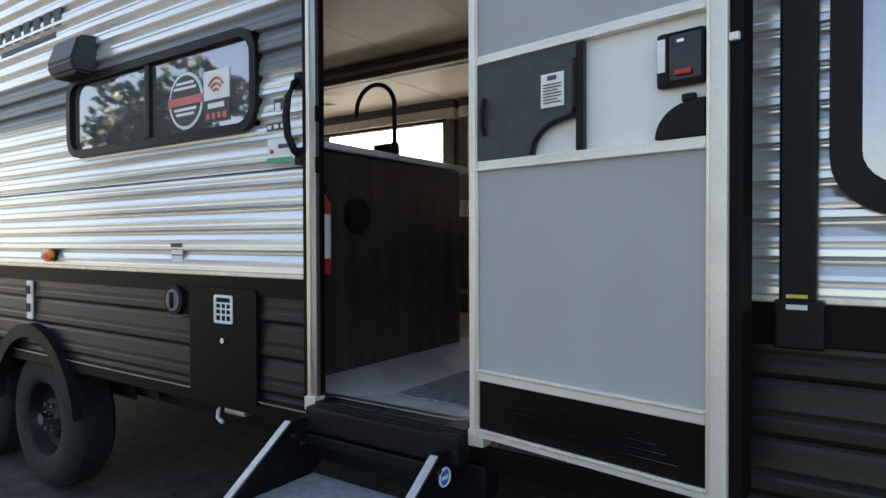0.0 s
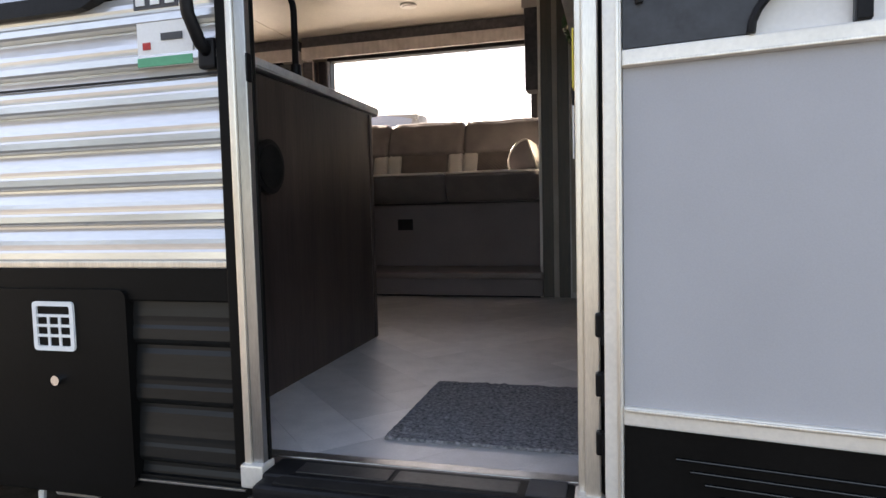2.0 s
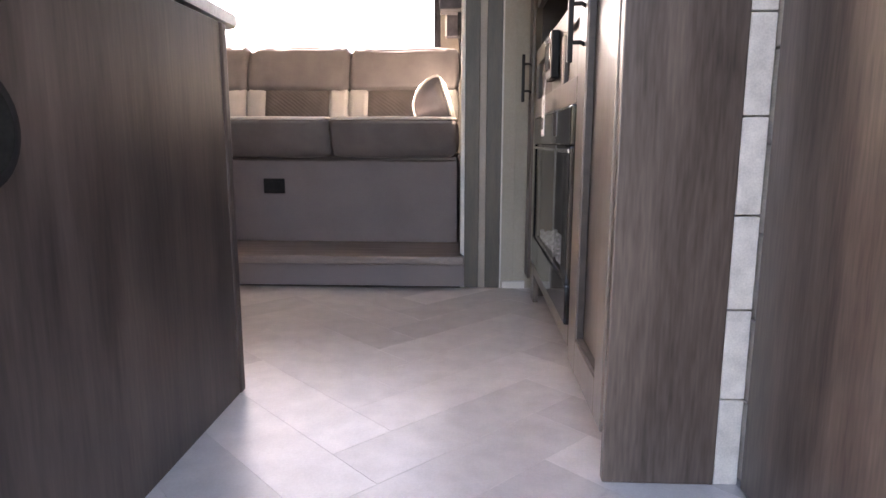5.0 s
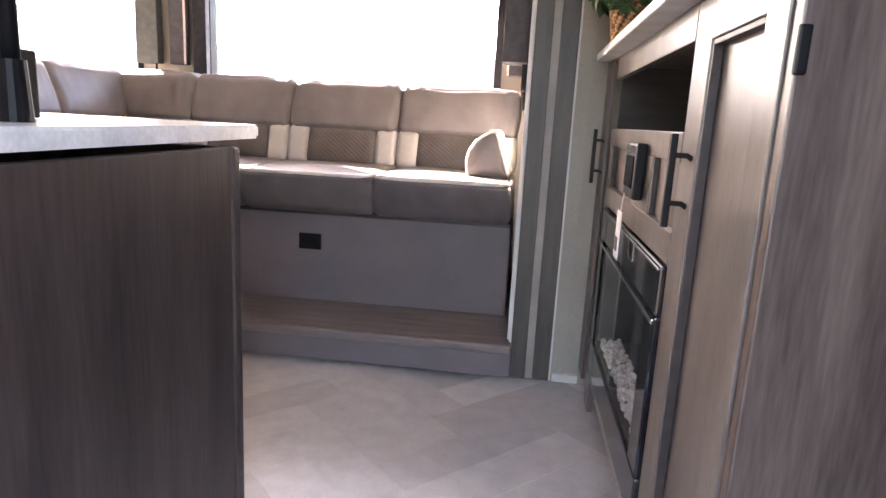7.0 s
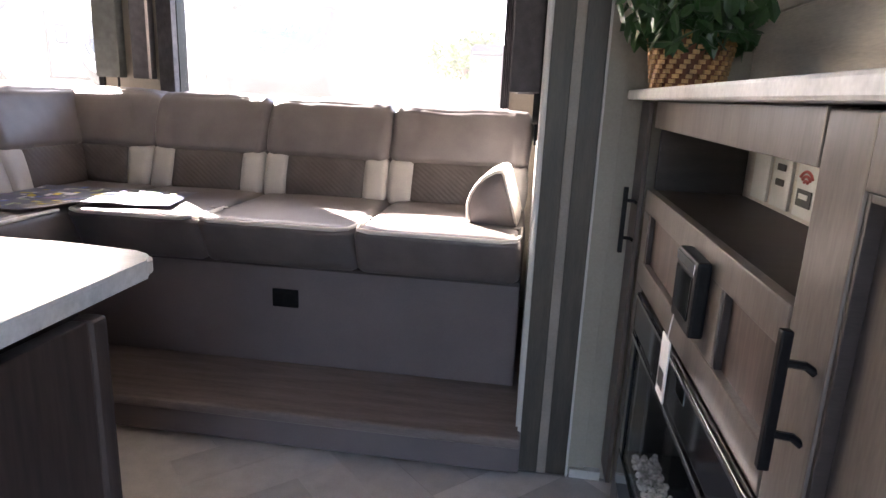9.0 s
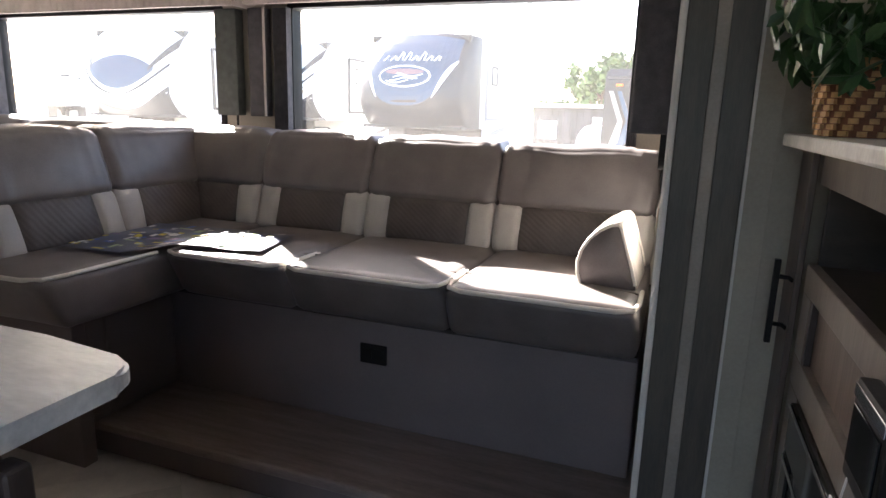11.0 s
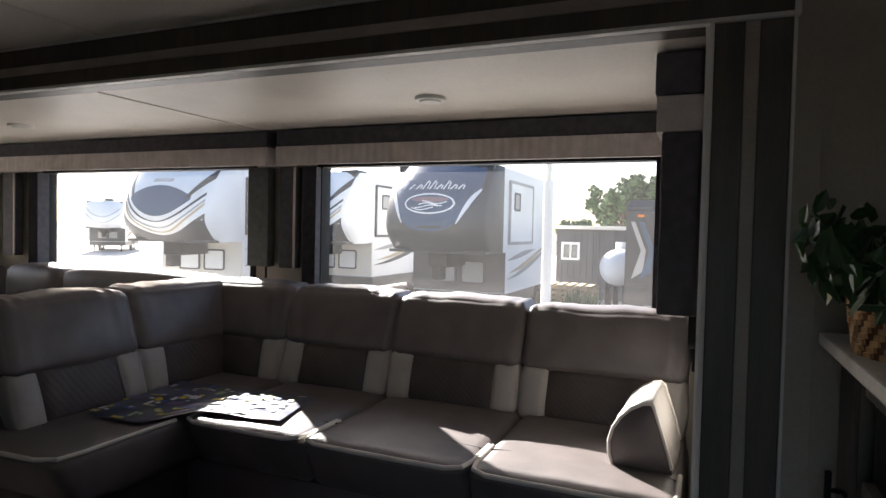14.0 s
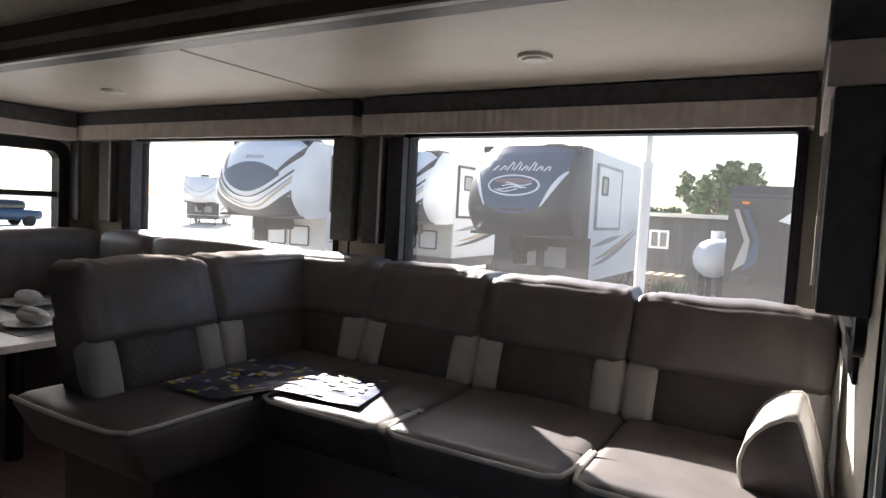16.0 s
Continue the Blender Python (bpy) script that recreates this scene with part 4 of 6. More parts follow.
# fold-out entry steps
es = thing("entry_steps", (-1.3, 1.2, 0.0), "black fold-out entry steps with grey treads", "steps")
bm = bmesh.new()
cube(bm, -1.598, -1.003, 1.505, 1.598, F - 0.085, F - 0.004, 0.012, 3)
top = part("top_step", bm, BLACK_PLASTIC, es)
box("tread_pad", CHASSIS, top, (-1.56, -1.10, 1.518, 1.585, F - 0.005, F - 0.0015), 0.002)
for x in (-1.622, -1.05):
    bm = bmesh.new()
    prism(bm, [(1.60, 0.748), (1.60, 0.60), (1.45, 0.50), (0.72, 0.02), (0.60, 0.02), (0.60, 0.12), (1.455, 0.748)], 0, x, x + 0.022)
    sp_ = part("side_plate", bm, BLACK, es)
    bm = bmesh.new()
    for (ya, za), (yb, zb) in (((0.62, 0.137), (1.45, 0.744)),):
        d = Vector((0, yb - ya, zb - za)).normalized()
        prism(bm, [(ya, za), (yb, zb), (yb - 0.007 * d.z, zb + 0.007 * d.y), (ya - 0.007 * d.z, za + 0.007 * d.y)], 0, x - 0.002, x + 0.024)
    part("edge_strip", bm, ALU_DARK, sp_)
    for y, z in ((1.46, 0.70), (1.50, 0.665), (1.30, 0.54)):
        bm = bmesh.new(); rod(bm, (x - 0.006, y, z), (x + 0.028, y, z), 0.008, 8); part("bolt", bm, CHROME, sp_)
for y0, y1, z in ((1.27, 1.545, 0.555), (0.98, 1.255, 0.35), (0.69, 0.965, 0.145)):
    t_ = box("tread", BLACK, es, (-1.60, -1.05, y0, y1, z - 0.04, z), 0.006)
    box("tread_pad", material("grey_grit_tread", (0.30, 0.31, 0.32), 0.8, var=0.12, scale=40, fine=300, bump=0.5), t_, (-1.59, -1.06, y0 + 0.01, y1 - 0.01, z, z + 0.006), 0.002)
box("cross_bar", BLACK, es, (-1.60, -1.05, 1.50, 1.53, 0.665, 0.70), 0.006)
box("hanger", BLACK, es, (-1.66, -0.95, 1.56, 1.64, 0.60, 0.70), 0.006)
bd = thing("round_badge", (-1.027, 1.475, 0.66), "round blue badge on the step side plate", "badge")
bm = bmesh.new(); rod(bm, (-1.028, 1.475, 0.685), (-1.024, 1.475, 0.685), 0.026, 24); part("face", bm, BLUE, bd)
bm = bmesh.new(); tube(bm, [(-1.024, 1.475 + 0.024 * math.cos(radians(a)), 0.685 + 0.024 * math.sin(radians(a))) for a in range(0, 361, 20)], 0.003, 5); part("rim", bm, PAPER, bd)
box("print_bar", PAPER, bd, (-1.024, -1.0215, 1.461, 1.489, 0.68, 0.69), 0)


# ---- inside: peninsula, mat ----
pe = thing("kitchen_peninsula", (-2.2, 2.3, F), "taupe woodgrain kitchen peninsula", "kitchen island")
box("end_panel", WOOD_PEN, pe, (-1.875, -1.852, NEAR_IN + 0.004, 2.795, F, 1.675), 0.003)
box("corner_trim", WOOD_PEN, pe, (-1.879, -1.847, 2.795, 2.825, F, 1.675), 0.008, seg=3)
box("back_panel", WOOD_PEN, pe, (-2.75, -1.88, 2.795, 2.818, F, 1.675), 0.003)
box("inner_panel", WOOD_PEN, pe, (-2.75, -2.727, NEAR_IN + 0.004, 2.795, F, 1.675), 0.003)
ct = thing("peninsula_countertop", (-2.2, 2.3, 1.675), "pale stone-look laminate countertop with rounded corner", "countertop")
bm = bmesh.new()
pts = [(-2.78, NEAR_IN + 0.004), (-1.835, NEAR_IN + 0.004)]
cx, cy, rr = -1.912, 2.908, 0.045
pts += [(cx + 0.002 + rr * math.cos(radians(a)), cy + 0.03 + rr * math.sin(radians(a))) for a in range(0, 91, 15)] + [(-2.05, 2.997), (-2.78, 2.997)]
prism(bm, pts, 2, 1.687, 1.714)
bmesh.ops.bevel(bm, geom=[e for e in bm.edges if abs(e.verts[0].co.z - e.verts[1].co.z) < 1e-4], offset=0.005, segments=2, affect="EDGES")
part("slab", bm, COUNTER, ct)
fa = thing("kitchen_faucet", (-1.94, 2.45, 1.714), "black gooseneck kitchen faucet on the countertop", "faucet")
bm = bmesh.new()
tube(bm, [(-1.955, 2.42, 1.714), (-1.955, 2.42, 1.955)] + [(-2.075 + 0.12 * math.cos(radians(a)), 2.42, 1.965 + 0.115 * math.sin(radians(a))) for a in range(0, 181, 12)] + [(-2.196, 2.42, 1.935)], 0.011, 12)
part("spout", bm, BLACK, fa, smooth=True)
bm = bmesh.new(); rod(bm, (-1.955, 2.42, 1.714), (-1.955, 2.42, 1.79), 0.021, 16, 0.017); part("body", bm, BLACK, fa)
bm = bmesh.new(); tube(bm, [(-1.955, 2.42, 1.76), (-1.99, 2.42, 1.77), (-2.02, 2.42, 1.785)], 0.007, 8); part("lever", bm, BLACK, fa)
bx = thing("counter_box", (-2.12, 2.58, 1.714), "dark upright tablet-like display box on the countertop", "display box")
box("case", BLACK_PLASTIC, bx, (-2.20, -2.06, 2.55, 2.59, 1.7145, 1.815), 0.004)
box("screen", BLACK_GLOSS, bx, (-2.19, -2.07, 2.547, 2.5502, 1.725, 1.805), 0)
sb = thing("round_wall_speaker", (-1.85, 2.06, 1.42), "round black vent on the woodgrain peninsula side", "vent")
bm = bmesh.new(); rod(bm, (-1.853, 2.035, 1.425), (-1.838, 2.035, 1.425), 0.075, 32); part("rim", bm, BLACK_PLASTIC, sb)
bm = bmesh.new(); rod(bm, (-1.838, 2.035, 1.425), (-1.834, 2.035, 1.425), 0.06, 28); part("grille", bm, CHASSIS, sb)
fx = thing("fire_extinguisher", (-1.747, 1.72, 1.2), "red fire extinguisher with white labels beside the door", "fire extinguisher")
bm = bmesh.new()
for z0, z1, r0, r1 in ((1.20, 1.46, 0.042, 0.042), (1.46, 1.50, 0.042, 0.018)):
    rod(bm, (-1.747, 1.72, z0), (-1.747, 1.72, z1), r0, 20, r1)
part("cylinder", bm, RED, fx, smooth=False)
bm = bmesh.new(); rod(bm, (-1.747, 1.72, 1.26), (-1.747, 1.72, 1.42), 0.0435, 20); part("label", bm, PAPER, fx, "white printed label")
box("valve", BLACK_PLASTIC, fx, (-1.762, -1.732, 1.70, 1.75, 1.50, 1.53), 0.004)
box("wall_bracket", BLACK_PLASTIC, fx, (-1.772, -1.722, 1.6625, 1.678, 1.22, 1.45), 0.003)
mt = thing("door_mat", (-1.15, 2.0, F), "charcoal flecked doormat inside the entry", "doormat")
bm = bmesh.new()
nx, ny = 44, 36
grid = [[bm.verts.new((-1.425 + 0.56 * i / nx, 1.765 + 0.455 * j / ny, F + 0.008 + 0.004 * noise.noise(Vector((i * 1.3, j * 1.3, 1))))) for j in range(ny + 1)] for i in range(nx + 1)]
for i in range(nx):
    for j in range(ny):
        bm.faces.new((grid[i][j], grid[i + 1][j], grid[i + 1][j + 1], grid[i][j + 1]))
edge = [e for e in bm.edges if e.is_boundary]
r = bmesh.ops.extrude_edge_only(bm, edges=edge)
for v in r["geom"]:
    if isinstance(v, bmesh.types.BMVert):
        v.co.z = F + 0.001
part("carpet_pad", bm, MAT_RUG, mt)

# ---- media cabinet ----
CX = -1.037
mc = thing("media_cabinet", (-0.9, 3.2, F), "driftwood-look media cabinet with open niche and shaker door", "cabinet")
box("toe_kick", WOOD_DARK, mc, (-0.98, -0.79, 2.46, 3.95, F, 0.90), 0.002)
box("end_panel", WOOD, mc, (CX, -0.835, 2.425, 2.447, F, 1.965), 0.003)
box("end_stile", WOOD_DARK, mc, (CX + 0.004, CX + 0.03, 2.448, 2.462, F, 1.965), 0.002)
box("back_board", SHIPLAP, mc, (-0.80, -0.785, 2.46, 3.95, 0.9, 1.96), 0)
box("near_partition", WOOD, mc, (CX + 0.02, -0.80, 2.845, 2.865, 0.86, 1.965), 0.002)
box("far_partition", WOOD_DARK, mc, (CX + 0.02, -0.80, 3.825, 3.84, F, 1.965), 0.002)
box("niche_floor", WOOD_DARK, mc, (CX + 0.02, -0.80, 2.866, 3.824, 1.725, 1.742), 0.001)
box("niche_top", WOOD, mc, (CX + 0.02, -0.80, 2.866, 3.824, 1.94, 1.962), 0.001)
for nm, y0, y1, z0, z1 in (("top_rail", 2.87, 3.82, 1.90, 1.965), ("middle_rail", 2.87, 3.82, 1.69, 1.745), ("lower_rail", 2.87, 3.82, 1.50, 1.562), ("bottom_rail", 2.87, 3.72, 0.90, 0.955), ("stile", 3.725, 3.82, F, 1.50), ("divider", 3.11, 3.33, 1.562, 1.69), ("divider", 3.745, 3.82, 1.562, 1.69)):
    box(nm, WOOD_LIGHT, mc, (CX, CX + 0.02, y0, y1, z0, z1), 0.0025)
box("recessed_panel", WOOD, mc, (CX + 0.015, CX + 0.022, 2.865, 3.80, 1.55, 1.70), 0)
door = box("near_door", WOOD_LIGHT, mc, (CX + 0.0195, CX + 0.024, 2.53, 2.77, 0.95, 1.89), 0, "driftwood shaker door")
for y0, y1, z0, z1 in ((2.464, 2.535, 0.87, 1.962), (2.765, 2.864, 0.87, 1.962), (2.535, 2.765, 0.87, 0.95), (2.535, 2.765, 1.89, 1.962)):
    box("door_frame_board", WOOD_LIGHT, door, (CX, CX + 0.02, y0, y1, z0, z1), 0.0025)
# dark strips that paint the shade inside the door's recess edges
for y0, y1, z0, z1 in ((2.757, 2.7645, 0.951, 1.889), (2.536, 2.543, 0.951, 1.889), (2.544, 2.756, 1.881, 1.889), (2.544, 2.756, 0.951, 0.959)):
    box("groove", WOOD_DARK, door, (CX + 0.003, CX + 0.0185, y0, y1, z0, z1), 0.001)
# the same painted shade at the rail recesses beside the control panel
for y0, y1 in ((3.1005, 3.1095), (3.7355, 3.7445)):
    box("groove", WOOD_DARK, mc, (CX + 0.003, CX + 0.0145, y0, y1, 1.563, 1.689), 0.001)
def bar_handle(par, y, z0, z1, x):
    h = box("handle", BLACK, par, (x - 0.037, x - 0.025, y - 0.006, y + 0.006, z0, z1), 0.002, "matt black bar handle")
    for z in (z0 + 0.042, z1 - 0.036):
        bm = bmesh.new(); tube(bm, [(x - 0.03, y, z), (x - 0.008, y - 0.004, z), (x + 0.001, y - 0.008, z - 0.006)], 0.0048, 8); part("handle_post", bm, BLACK, h)
bar_handle(door, 2.795, 1.583, 1.742, CX)
fdoor = box("far_door", WOOD, mc, (CX - 0.014, CX - 0.001, 3.845, 3.962, 0.86, 1.962), 0.002, "narrow driftwood door")
bar_handle(fdoor, 3.865, 1.56, 1.74, CX - 0.014)
box("hinge", BLACK, mc, (CX - 0.004, CX + 0.010, 2.417, 2.425, 1.81, 1.862), 0.003)
strip = thing("shiplap_strip", (-0.81, 2.43, F), "narrow whitewashed shiplap strip beside the cabinet end", "trim", kind="structure")
for i in range(12):
    box("plank", SHIPLAP, strip, (-0.834, -0.791, 2.428, 2.445, F + 0.166 * i, min(CEIL - 0.002, F + 0.166 * i + 0.163)), 0.0015, seg=1)
ctop = thing("cabinet_countertop", (-0.9, 3.2, 1.966), "pale laminate top of the media cabinet", "countertop")
bm = bmesh.new()
cube(bm, -1.092, -0.783, 2.45, 3.964, 1.967, 1.992, 0.005, 2)
part("slab", bm, COUNTER, ctop)
fp = thing("electric_fireplace", (-0.98, 3.3, 0.96), "black glass electric fireplace insert with crystal bed", "fireplace")
box("surround", BLACK_GLOSS, fp, (CX - 0.012, CX + 0.004, 2.865, 3.715, 1.40, 1.497), 0.005)
box("surround", BLACK_GLOSS, fp, (CX - 0.012, CX + 0.004, 2.865, 3.715, 0.958, 1.06), 0.005)
for y0, y1 in ((2.865, 2.955), (3.66, 3.715)):
    box("surround", BLACK_GLOSS, fp, (CX - 0.012, CX + 0.004, y0, y1, 1.061, 1.399), 0.005)
box("chrome_strip", CHROME, fp, (CX - 0.016, CX - 0.0125, 2.87, 3.71, 1.383, 1.392), 0.001)
box("chrome_edge", CHROME, fp, (CX - 0.016, CX - 0.0125, 2.87, 3.71, 1.489, 1.494), 0.001)
box("firebox", BLACK_PLASTIC, fp, (-0.86, -0.85, 2.93, 3.70, 1.0, 1.42), 0)
box("firebox_floor", BLACK_PLASTIC, fp, (CX + 0.005, -0.861, 2.93, 3.70, 1.03, 1.058), 0)
bm = bmesh.new()
rng = random.Random(4)
for i in range(420):
    p = Vector((CX + 0.015 + rng.random() * 0.06, 2.965 + rng.random() * 0.68, 1.062 + rng.random() * 0.022))
    bmesh.ops.create_icosphere(bm, subdivisions=1, radius=0.005 + 0.006 * rng.random(), matrix=Matrix.Translation(p) @ Euler((rng.random() * 6, rng.random() * 6, 0)).to_matrix().to_4x4())
tagged(part("crystal_bed", bm, CRYSTAL, fp, "clear crushed fire-glass bed"), kind="stuff")
bm = bmesh.new(); cube(bm, CX - 0.008, CX - 0.005, 2.956, 3.659, 1.061, 1.399)
part("front_glass", bm, GLASS_CLEAR, fp).visible_shadow = False
th = thing("control_panel", (CX, 3.23, 1.6), "black control panel with silver rim on the cabinet rail", "control panel")
box("body", BLACK_PLASTIC, th, (CX - 0.026, CX - 0.001, 3.165, 3.30, 1.585, 1.715), 0.006)
box("bezel", CHROME, th, (CX - 0.0285, CX - 0.0265, 3.172, 3.293, 1.692, 1.709), 0.001)
box("screen", BLACK_GLOSS, th, (CX - 0.029, CX - 0.026, 3.18, 3.285, 1.61, 1.685), 0.001)
tag = thing("hanging_tag", (CX - 0.03, 3.27, 1.43), "white hang tag on a string below the control panel", "tag")
bm = bmesh.new(); tube(bm, [(CX - 0.026, 3.27, 1.592), (CX - 0.028, 3.272, 1.57), (CX - 0.030, 3.275, 1.54)], 0.0015, 5); part("string", bm, PAPER, tag)
box("card", PAPER, tag, (CX - 0.032, CX - 0.029, 3.245, 3.308, 1.425, 1.545), 0.001)
box("print_mark", PRINT, tag, (CX - 0.0335, CX - 0.0322, 3.258, 3.295, 1.445, 1.48), 0)
for y0, lab in ((3.445, "white wall plate with antenna sticker in the niche"), (3.575, "white wall plate with socket symbols in the niche"), (3.70, "blank white wall plate in the niche")):
    wp = thing("wall_plate", (-0.805, y0, 1.75), lab, "wall plate", "plates in the niche")
    box("plate", PAPER, wp, (-0.808, -0.8005, y0 - 0.05, y0 + 0.05, 1.752, 1.868), 0.003)
    if y0 < 3.5:
        for i in range(3):
            bm = bmesh.new(); tube(bm, [(-0.81, y0 + (0.010 + 0.011 * i) * math.cos(radians(a)), 1.818 + (0.008 + 0.009 * i) * math.sin(radians(a))) for a in range(30, 151, 20)], 0.003, 5); part("arc", bm, PINK_RED, wp)
        box("print_mark", PRINT, wp, (-0.8105, -0.8085, y0 - 0.033, y0 + 0.033, 1.775, 1.808), 0)
        box("print_bar", PAPER, wp, (-0.812, -0.8107, y0 - 0.02, y0 + 0.02, 1.79, 1.80), 0)
    elif y0 < 3.6:
        for z in (1.80, 1.832):
            box("socket", PRINT, wp, (-0.8105, -0.8085, y0 - 0.022, y0 + 0.022, z, z + 0.014), 0.002)

# ---- basket with plant ----
pb = thing("wicker_basket", (-1.0, 3.70, 1.992), "woven two-tone wicker basket on the cabinet top", "basket")
bm = bmesh.new(); rod(bm, (-1.0, 3.70, 1.993), (-1.0, 3.70, 2.105), 0.075, 24, 0.092); part("core", bm, WICKER_DARK, pb)
for row in range(11):
    bm = bmesh.new()
    z = 1.999 + row * 0.0102
    rad = 0.078 + 0.017 * row / 11
    for k in range(36):
        a = 6.2832 * (k + 0.5 * (row % 2)) / 36
        m = Matrix.Translation((-1.0 + rad * math.cos(a), 3.70 + rad * math.sin(a), z)) @ Matrix.Rotation(a, 4, "Z")
        if (k + row // 2) % 2:
            bmesh.ops.create_cube(bm, size=1, matrix=m @ Matrix.Diagonal((0.008, 0.0135, 0.0085, 1)))
    tagged(part("weave_band", bm, WICKER, pb), kind="stuff")
bm = bmesh.new(); tube(bm, [(-1.0 + 0.094 * math.cos(radians(a)), 3.70 + 0.094 * math.sin(radians(a)), 2.108) for a in range(0, 361, 15)], 0.008, 8); part("rim", bm, WICKER, pb)
pl = thing("potted_plant", (-1.0, 3.70, 2.09), "bushy dark green leafy plant in the basket", "plant")
rng = random.Random(11)
bm = bmesh.new()
stems = []
for i in range(46):
    a, e = rng.random() * 6.2832, 0.25 + rng.random() * 1.2
    L = 0.06 + rng.random() * 0.115
    d = Vector((math.cos(a) * math.cos(e), math.sin(a) * math.cos(e), math.sin(e)))
    p0 = Vector((-1.0 + 0.05 * math.cos(a), 3.70 + 0.05 * math.sin(a), 2.09))
    q = p0 + d * L
    q.x = min(q.x, -0.80); q.y = min(q.y, 3.94)
    tube(bm, [p0, (p0 + q) / 2 + Vector((0, 0, 0.02)), q], 0.002, 4)
    stems.append((p0, q))
part("stems", bm, LEAF, pl)
bm = bmesh.new()
for p0, q in stems:
    for k in range(15):
        t = 0.3 + 0.75 * rng.random()
        p = p0.lerp(q, min(t, 1.0)) + Vector((rng.uniform(-1, 1), rng.uniform(-1, 1), rng.uniform(-1, 1))) * 0.035
        p.x = min(p.x, -0.80)
        s = 0.018 + 0.016 * rng.random()
        m = Matrix.Translation(p) @ Euler((rng.random() * 6, rng.random() * 6, rng.random() * 6)).to_matrix().to_4x4()
        vs = [bm.verts.new(m @ Vector(v)) for v in ((-s, 0, 0), (-0.3 * s, 0.5 * s, 0.1 * s), (0.5 * s, 0.4 * s, 0.05 * s), (1.1 * s, 0, -0.15 * s), (0.5 * s, -0.4 * s, 0.05 * s), (-0.3 * s, -0.5 * s, 0.1 * s))]
        bm.faces.new((vs[0], vs[1], vs[2], vs[3]))
        bm.faces.new((vs[0], vs[3], vs[4], vs[5]))
tagged(part("foliage", bm, LEAF, pl), kind="stuff")

# ---- L-shaped sofa in the slide-out ----
so = thing("corner_sofa", (-2.4, 4.5, 0.935), "taupe leatherette corner sofa with pale inlays and piping", "sofa")
box("base", SOFA_BASE, so, (-3.08, -1.345, 4.262, 5.12, 0.936, 1.322), 0.006)
box("deck_edge", WOOD_DARK, so, (-3.08, -1.348, 4.236, 5.12, 1.3225, 1.338), 0.002, "dark brown deck edge under the seats")
box("chaise_base", SOFA_BASE, so, (-3.56, -3.085, 3.96, 5.12, 0.936, 1.335), 0.006)
box("chaise_front", SOFA_BASE, so, (-3.56, -3.085, 3.83, 3.885, F + 0.002, 1.335), 0.006)
box("chaise_side", SOFA_BASE, so, (-3.56, -3.085, 3.8855, 3.9595, 0.936, 1.335), 0.004)
ST = 1.512
LEAN_BACK = 0.34  # how far a back cushion goes back for each metre of its height
seats = [(-1.912, -1.352), (-2.474, -1.916), (-2.968, -2.478)]


def piping(pts, par, r=0.0072):
    bm = bmesh.new(); tube(bm, [(p[0], p[1] - 0.010, p[2] + 0.006) for p in pts], r, 8); part("piping", bm, PIPING, par, "cream piping")


def seat_cushion(name, b, edge, seed, n=16):
    """A seat: a rounded block whose front slopes in below the piping, with a stitched furrow across its top."""
    bm = bmesh.new()
    soft_box(bm, b, 0.03, 0.2, n, 0.004, seed)
    for v in bm.verts:
        k = max(0.0, min(1.0, (edge + 0.12 - v.co.y) / 0.12))
        v.co.y += k * max(0.0, b[5] - 0.02 - v.co.z) * 0.55
    return part(name, bm, SOFA, so, smooth=True)


for i, (a, b) in enumerate(seats):
    s = seat_cushion("seat_cushion", (a, b, 4.118, 4.82, 1.338, ST), 4.118, i)
    piping([(a + 0.004, 4.36, ST - 0.012), (a + 0.004, 4.21, ST - 0.010), (a + 0.016, 4.145, ST - 0.010), (a + 0.06, 4.121, ST - 0.011), (a + 0.18, 4.116, ST - 0.010), ((a + b) / 2, 4.114, ST - 0.009), (b - 0.18, 4.116, ST - 0.010), (b - 0.06, 4.121, ST - 0.011), (b - 0.016, 4.145, ST - 0.010), (b - 0.004, 4.21, ST - 0.010), (b - 0.004, 4.36, ST - 0.012)], s)
    bm = bmesh.new(); tube(bm, [(a + 0.012 + (b - a - 0.024) * k / 10, 4.305 + 0.006 * math.sin(k * 1.7 + i), ST + 0.0035 * math.sin(3.1416 * k / 10) - 0.001) for k in range(11)], 0.003, 5); part("seam", bm, SOFA_DARK, s)
s = seat_cushion("chaise_cushion", (-3.56, -2.972, 3.655, 4.82, 1.335, ST), 3.655, 5)
piping([(-2.974, 4.11, ST - 0.010), (-2.972, 3.76, ST - 0.010), (-2.985, 3.69, ST - 0.011), (-3.04, 3.662, ST - 0.011), (-3.2, 3.652, ST - 0.010), (-3.4, 3.654, ST - 0.010), (-3.54, 3.664, ST - 0.011)], s)
bm = bmesh.new(); tube(bm, [(-3.50 + 0.05 * k, 3.84 + 0.002 * k, ST + 0.001) for k in range(8)] + [(-3.13, 3.88, ST + 0.001), (-3.125, 3.95, ST + 0.001)], 0.003, 5); part("seam", bm, SOFA_DARK, s)


